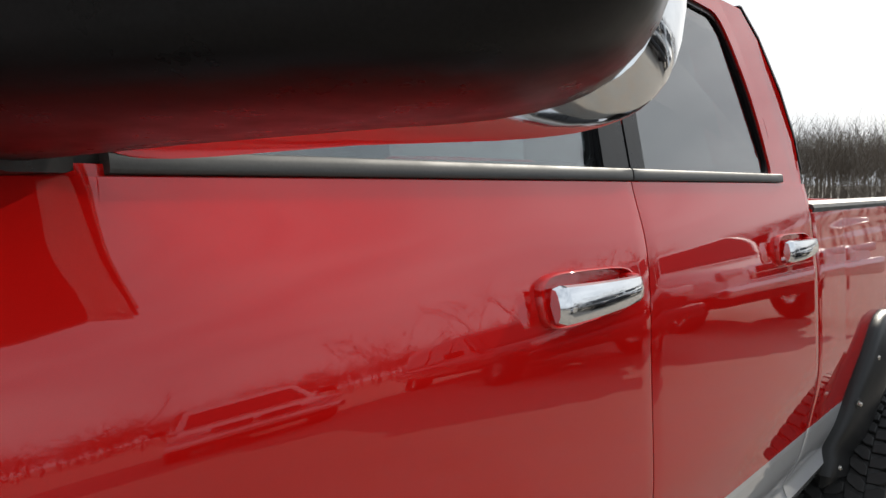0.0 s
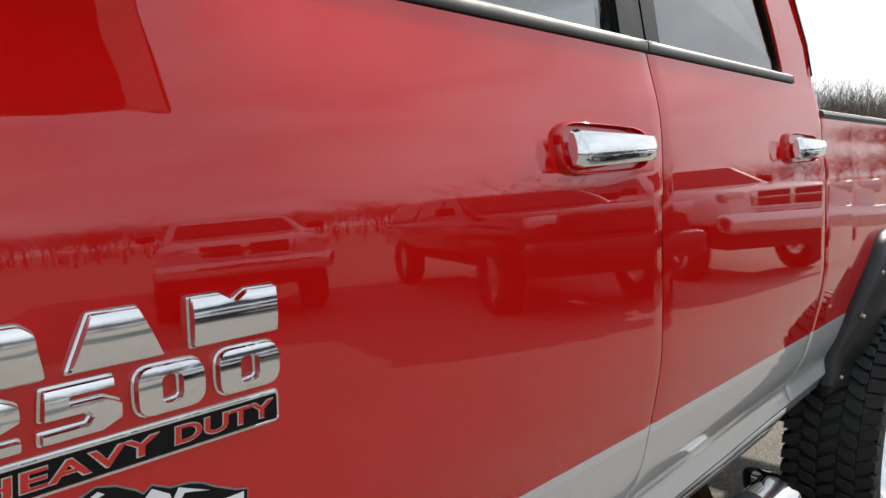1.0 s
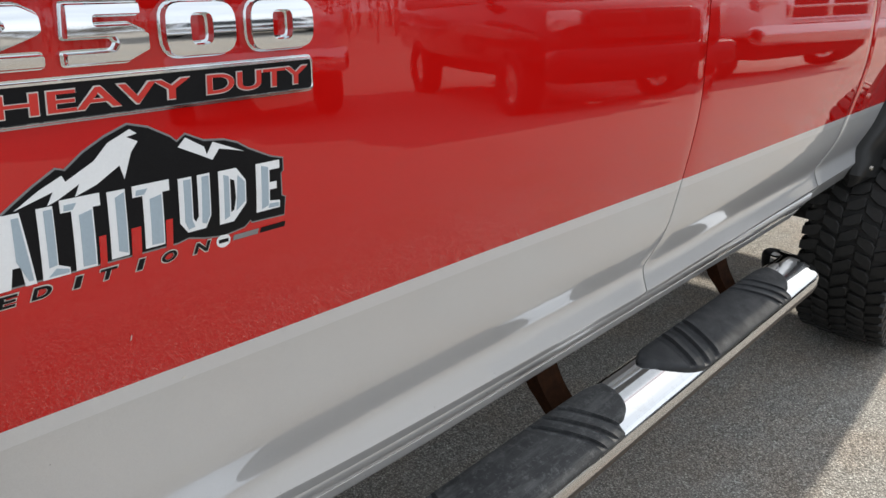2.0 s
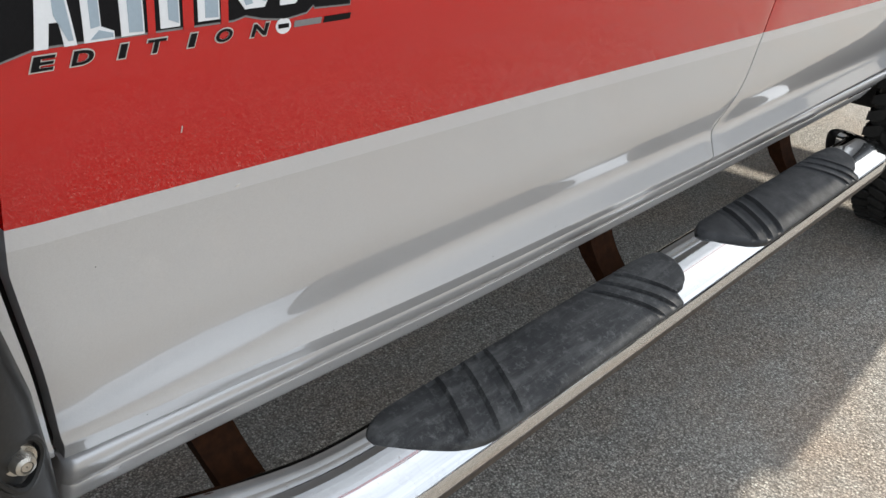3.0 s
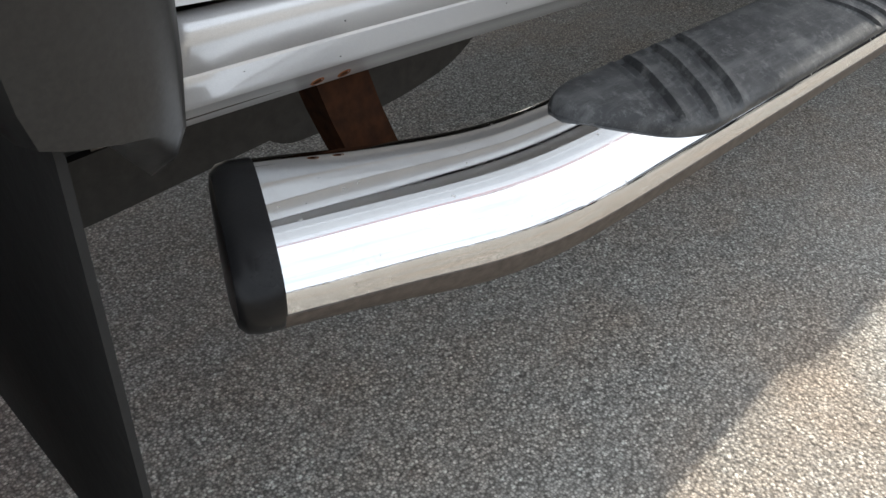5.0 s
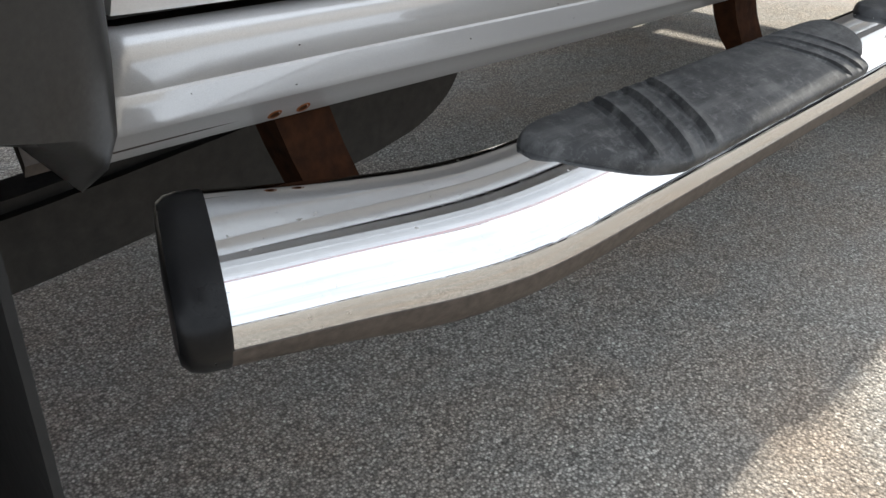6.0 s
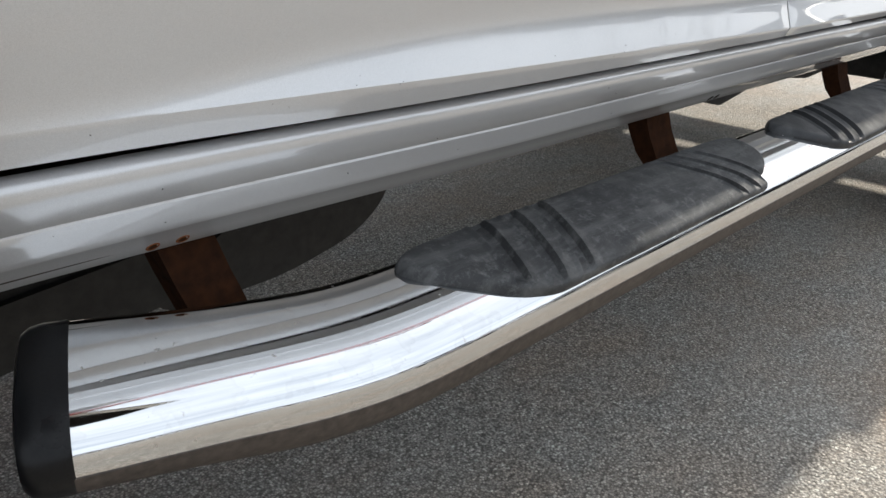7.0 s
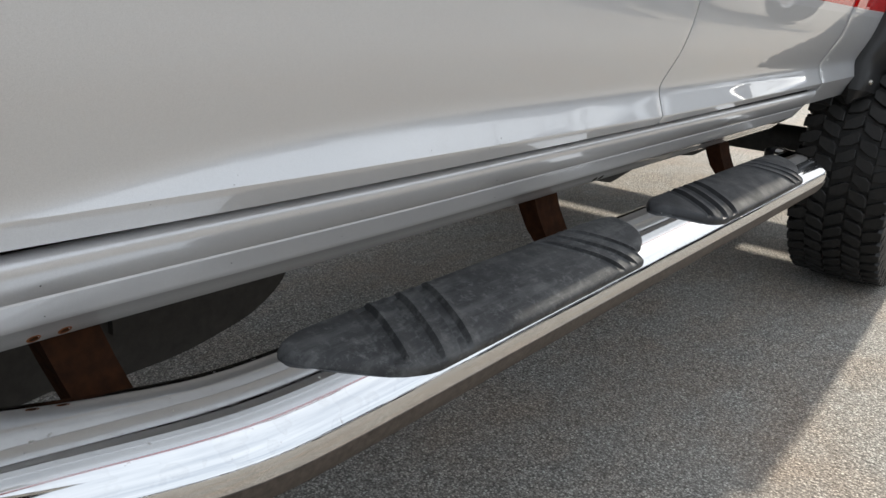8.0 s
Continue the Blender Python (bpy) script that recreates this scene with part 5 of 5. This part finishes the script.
# stone chips in the paint
for x, z, w, hh in ((-0.172, 0.998, 0.0006, 0.0028), (-0.122, 0.9375, 0.0025, 0.0012), (-0.235, 0.905, 0.0005, 0.0006)):
    bm = bmesh.new()
    slab(bm, rounded([(x - w, z - hh), (x + w * 0.4, z - hh * 0.8), (x + w, z + hh), (x - w * 0.2, z + hh * 0.7)], 0.0005, 2), lambda u, v, h: on_door(u, v, h), 0.0003)
    part("paint_chip", bm, PALE if z > 0.93 else DARK, front_door, smooth=False)
rs = random.Random(11)
for k in range(30):
    x = rs.uniform(-0.24, 0.5)
    zz = rs.choice((rs.uniform(0.722, 0.74), rs.uniform(0.64, 0.69)))
    r = rs.uniform(0.0002, 0.0006)
    bm = bmesh.new()
    if zz > 0.71:
        slab(bm, [(x + r * math.cos(a), zz + r * math.sin(a)) for a in (0.2, 1.3, 2.4, 3.6, 5.0)], lambda u, v, h: on_door(u, v, h), 0.0004)
        part("dirt_speck", bm, DARK, front_door, smooth=False)
    else:
        yy = lerp([(0.638, 0.1145), (0.648, 0.1094), (0.6575, 0.1046), (0.6605, 0.1032), (0.681, 0.0924), (0.690, 0.0900)], zz) + 0.014 * sstep(0.35, -0.25, x)
        slab(bm, [(x + r * math.cos(a), zz + r * math.sin(a)) for a in (0.2, 1.3, 2.4, 3.6, 5.0)], lambda u, v, h: Vector((u, yy + 0.0006 - h, v)), 0.0012)
        part("dirt_speck", bm, DARK, sill, smooth=False)


# ---- vehicles parked across the lane, seen in the paint and the chrome ----
def round_box(w, z0, z1, top, n=6, r=0.12):
    """Cross-section of a vehicle body: (y, z) with a narrower top."""
    pts = [(-w, z0), (w, z0), (w * 1.01, (z0 + z1) * 0.55), (w * top, z1), (-w * top, z1), (-w * 1.01, (z0 + z1) * 0.55)]
    return rounded(pts, r, n)


def parked_vehicle(name, label, paint, m, wagon, lift=0.0):
    """A full size pickup or wagon, nose along +x, built round its middle on the ground."""
    car = new(name)
    car.matrix_world = m
    tagged(car, label, "pickup truck" if not wagon else "wagon", "vehicles across the lane")
    g = lift

    def add(pname, bm, mat, lab=""):
        return part(pname, bm, mat, car, lab)

    bm = bmesh.new()
    rings = []
    tail = 1.12 if wagon else 1.20
    for x, z0, z1, w, t in ((-2.85, 0.62, tail, 0.93, 0.96), (-2.75, 0.55, tail + 0.03, 0.97, 0.97), (-1.0, 0.50, tail + 0.03, 0.98, 0.96), (0.9, 0.50, 1.20, 0.98, 0.94), (1.15, 0.50, 1.20, 0.98, 0.92),
                            (1.9, 0.52, 1.17, 0.97, 0.88), (2.5, 0.55, 1.10, 0.95, 0.84), (2.72, 0.60, 1.02, 0.90, 0.84), (2.80, 0.66, 0.92, 0.84, 0.90)):
        rings.append([(x, y, z + g) for y, z in round_box(w, z0, z1, t)])
    loft(bm, rings)
    add("body", bm, paint)
    bm = bmesh.new()
    rings = []
    back = -2.6 if wagon else -1.15
    for x, z1, w in ((back, 1.25, 0.90), (back + 0.12, 1.80, 0.76), (back + 0.45, 1.88, 0.75), (-0.2, 1.90, 0.75), (0.35, 1.86, 0.75), (0.60, 1.72, 0.79), (1.20, 1.19, 0.90)):
        rings.append([(x, y, z + g) for y, z in rounded([(-0.93, 1.10), (0.93, 1.10), (w, z1), (-w, z1)], 0.08, 4)])
    loft(bm, rings)
    add("cabin", bm, paint)

    def pane(pname, pts):
        bmp = bmesh.new()
        v = [bmp.verts.new(Vector(p) + Vector((0, 0, g))) for p in pts]
        f = bmp.faces.new(v)
        got = bmesh.ops.extrude_face_region(bmp, geom=[f])["geom"]
        f.normal_update()
        for q in got:
            if isinstance(q, bmesh.types.BMVert):
                q.co += f.normal * 0.012
        add(pname, bmp, NAVY_GLASS)

    pane("windscreen", [(1.175, -0.78, 1.235), (1.175, 0.78, 1.235), (0.60, 0.68, 1.745), (0.60, -0.68, 1.745)])
    for s in (-1, 1):
        pane("side_window", [(0.95, s * 0.925, 1.24), (0.02, s * 0.935, 1.24), (0.02, s * 0.79, 1.76), (0.42, s * 0.79, 1.76)])
        pane("side_window", [(-0.06, s * 0.935, 1.24), (-1.0, s * 0.935, 1.24), (-0.95, s * 0.79, 1.76), (-0.06, s * 0.79, 1.76)])
        if wagon:
            pane("side_window", [(-1.1, s * 0.935, 1.24), (-2.3, s * 0.93, 1.24), (-2.2, s * 0.79, 1.74), (-1.1, s * 0.79, 1.76)])
        bm = bmesh.new()
        box(bm, (2.60, s * 0.78 - 0.17, 0.86 + g), (2.795, s * 0.78 + 0.13, 1.06 + g), 0.04)
        add("headlight", bm, LAMP)
        bm = bmesh.new()
        box(bm, (0.72, s * 1.10 - 0.12, 1.22 + g), (0.86, s * 1.10 + 0.12, 1.44 + g), 0.04)
        add("mirror", bm, BLACK)
    bm = bmesh.new()
    box(bm, (2.70, -0.55, 0.74 + g), (2.84, 0.55, 1.06 + g), 0.05)
    add("grille_surround", bm, paint if wagon else CHROME)
    for k in range(2):
        for s in (-1, 1):
            bm = bmesh.new()
            box(bm, (2.80, s * 0.26 - 0.22, 0.78 + 0.135 * k + g), (2.86, s * 0.26 + 0.22, 0.89 + 0.135 * k + g), 0.015)
            add("grille_opening", bm, DARK)
    bm = bmesh.new()
    box(bm, (2.68, -0.96, 0.46 + g), (2.98, 0.96, 0.72 + g), 0.07)
    add("bumper", bm, CHROME if not wagon else paint)
    for x in (-1.75, 1.85):
        for s in (-1, 1):
            hub = new("wheel")
            hub.parent = car
            hub.location = (x, s * 0.86, 0.40)
            bm = bmesh.new()
            lathe(bm, [(0.24, -0.12), (0.37, -0.135), (0.40, -0.11), (0.40, 0.11), (0.37, 0.135), (0.24, 0.12)], (0, 0, 0), "y", 32)
            part("tyre", bm, TYRE, hub)
            bm = bmesh.new()
            lathe(bm, [(0.245, -0.10), (0.245, 0.10), (0.20, 0.08), (0.03, 0.10), (0.03, -0.10), (0.20, -0.08)], (0, 0, 0), "y", 24)
            part("rim", bm, CHROME, hub)
    bm = bmesh.new()
    box(bm, (-2.5, -0.75, 0.42), (2.6, 0.75, 0.60 + g), 0.05)
    add("underbody", bm, DARK)
    return car


NAVY_GLASS = m_plain("dark_window", (0.010, 0.011, 0.012), (0.014, 0.015, 0.016), 0.05, 30, 0.0, 0.001)
parked_vehicle("parked_pickup", "white crew cab pickup parked facing the lane", WHITE, pose(11.5, -4.3, 0, 0, 0, 128), False, 0.18)
parked_vehicle("parked_wagon", "dark full size wagon parked facing the lane", NAVY, pose(8.4, -5.3, 0, 0, 0, 124), True, 0.10)
parked_vehicle("parked_pickup", "silver crew cab pickup parked facing the lane", SILVER, pose(6.7, -8.9, 0, 0, 0, 124), False, 0.15)


# ---- bare trees round the lot ----
def bare_tree(rnd, x, y, h, meshes, twigs, spread):
    """Tapered trunk, limbs and fine twigs as three sided sticks; the trunk goes into the first of the meshes, the rest into the last."""

    def stick(p, q, r0, r1, level):
        verts, faces = meshes[level]
        d = (q - p).normalized()
        a = d.orthogonal().normalized()
        b = d.cross(a)
        k = len(verts)
        for c, r in ((p, r0), (q, r1)):
            for u, v in ((1, 0), (-0.5, 0.87), (-0.5, -0.87)):
                verts.append(tuple(c + a * (u * r) + b * (v * r)))
        for i in range(3):
            j = (i + 1) % 3
            faces.append((k + i, k + j, k + 3 + j, k + 3 + i))

    def grow_limb(p, d, length, r, depth):
        n = 3 if depth < 2 else 2
        for s in range(n):
            q = p + d * (length / n)
            stick(p, q, r * (1 - 0.22 * s), r * (1 - 0.22 * (s + 1)), 0 if depth < 1 else -1)
            if depth < twigs:
                for _ in range(2 if depth else 3):
                    side_ = Vector((rnd.gauss(0, 1), rnd.gauss(0, 1), rnd.gauss(0.35, 0.5))).normalized()
                    nd = (d * (1.0 - spread) + side_ * spread).normalized()
                    if depth or s > 0:
                        grow_limb(q, nd, length * rnd.uniform(0.38, 0.62), r * 0.45, depth + 1)
            p = q
            d = (d + Vector((rnd.gauss(0, 0.10), rnd.gauss(0, 0.10), 0.06))).normalized()

    grow_limb(Vector((x, y, -0.1)), Vector((rnd.gauss(0, 0.04), rnd.gauss(0, 0.04), 1)).normalized(), h, 0.009 * h + 0.010, 0)


def tree_mesh(name, trees):
    verts, faces = [], []
    rnd = random.Random(len(trees) * 7 + 3)
    for x, y, h, twigs, spread in trees:
        bare_tree(rnd, x, y, h, [(verts, faces)], twigs, spread)
    me = bpy.data.meshes.new(name)
    me.from_pydata(verts, [], faces)
    me.materials.append(BARK)
    return new(name, me)


rt = random.Random(42)
far = []
for count, a0, a1, d0, d1, h0, h1, twigs, spread in ((1500, 8, 42, 56, 86, 2.6, 3.9, 2, 0.42), (300, -40, 8, 60, 84, 2.4, 3.6, 2, 0.5), (700, 8, 42, 50, 66, 0.8, 1.6, 2, 0.6), (300, -125, -22, 38, 56, 2.2, 3.3, 3, 0.6), (900, -125, -22, 55, 80, 2.8, 4.2, 2, 0.5)):
    for k in range(count):
        a = radians(rt.uniform(a0, a1))
        d = rt.uniform(d0, d1)
        far.append((1 + d * math.cos(a), d * math.sin(a), rt.uniform(h0, h1), twigs, spread))
tagged(tree_mesh("woods", far), "grey line of bare winter trees beyond the lot", "woods", kind="stuff")


def lone_tree(x, y, h, spread, seed, twigs):
    """A single bare tree at the edge of the lot."""
    meshes = [([], []), ([], [])]
    bare_tree(random.Random(seed), 0.0, 0.0, h, meshes, twigs, spread)
    tree = new("bare_tree")
    tree.location = (x, y, 0)
    tagged(tree, "tall bare winter tree at the edge of the lot", "tree", "trees at the edge of the lot")
    for pname, (verts, faces) in zip(("trunk", "crown"), meshes):
        me = bpy.data.meshes.new(pname)
        me.from_pydata(verts, [], faces)
        me.materials.append(BARK)
        new(pname, me).parent = tree


for i, (a, d, h, spread) in enumerate(((-43.5, 31, 3.5, 0.62), (-45.5, 33, 3.6, 0.66), (-41.5, 34, 3.3, 0.62), (-36, 30, 3.9, 0.45), (-33, 33, 4.1, 0.42), (-30, 31, 4.3, 0.45), (-27, 34, 4.0, 0.42),
                                       (-52, 36, 3.2, 0.55), (-60, 33, 3.5, 0.55), (-63, 35, 3.1, 0.5), (-24, 33, 3.8, 0.45), (-70, 34, 3.0, 0.5))):
    lone_tree(d * math.cos(radians(a)), d * math.sin(radians(a)), h, spread, 100 + i, 4 if i < 3 else 3)
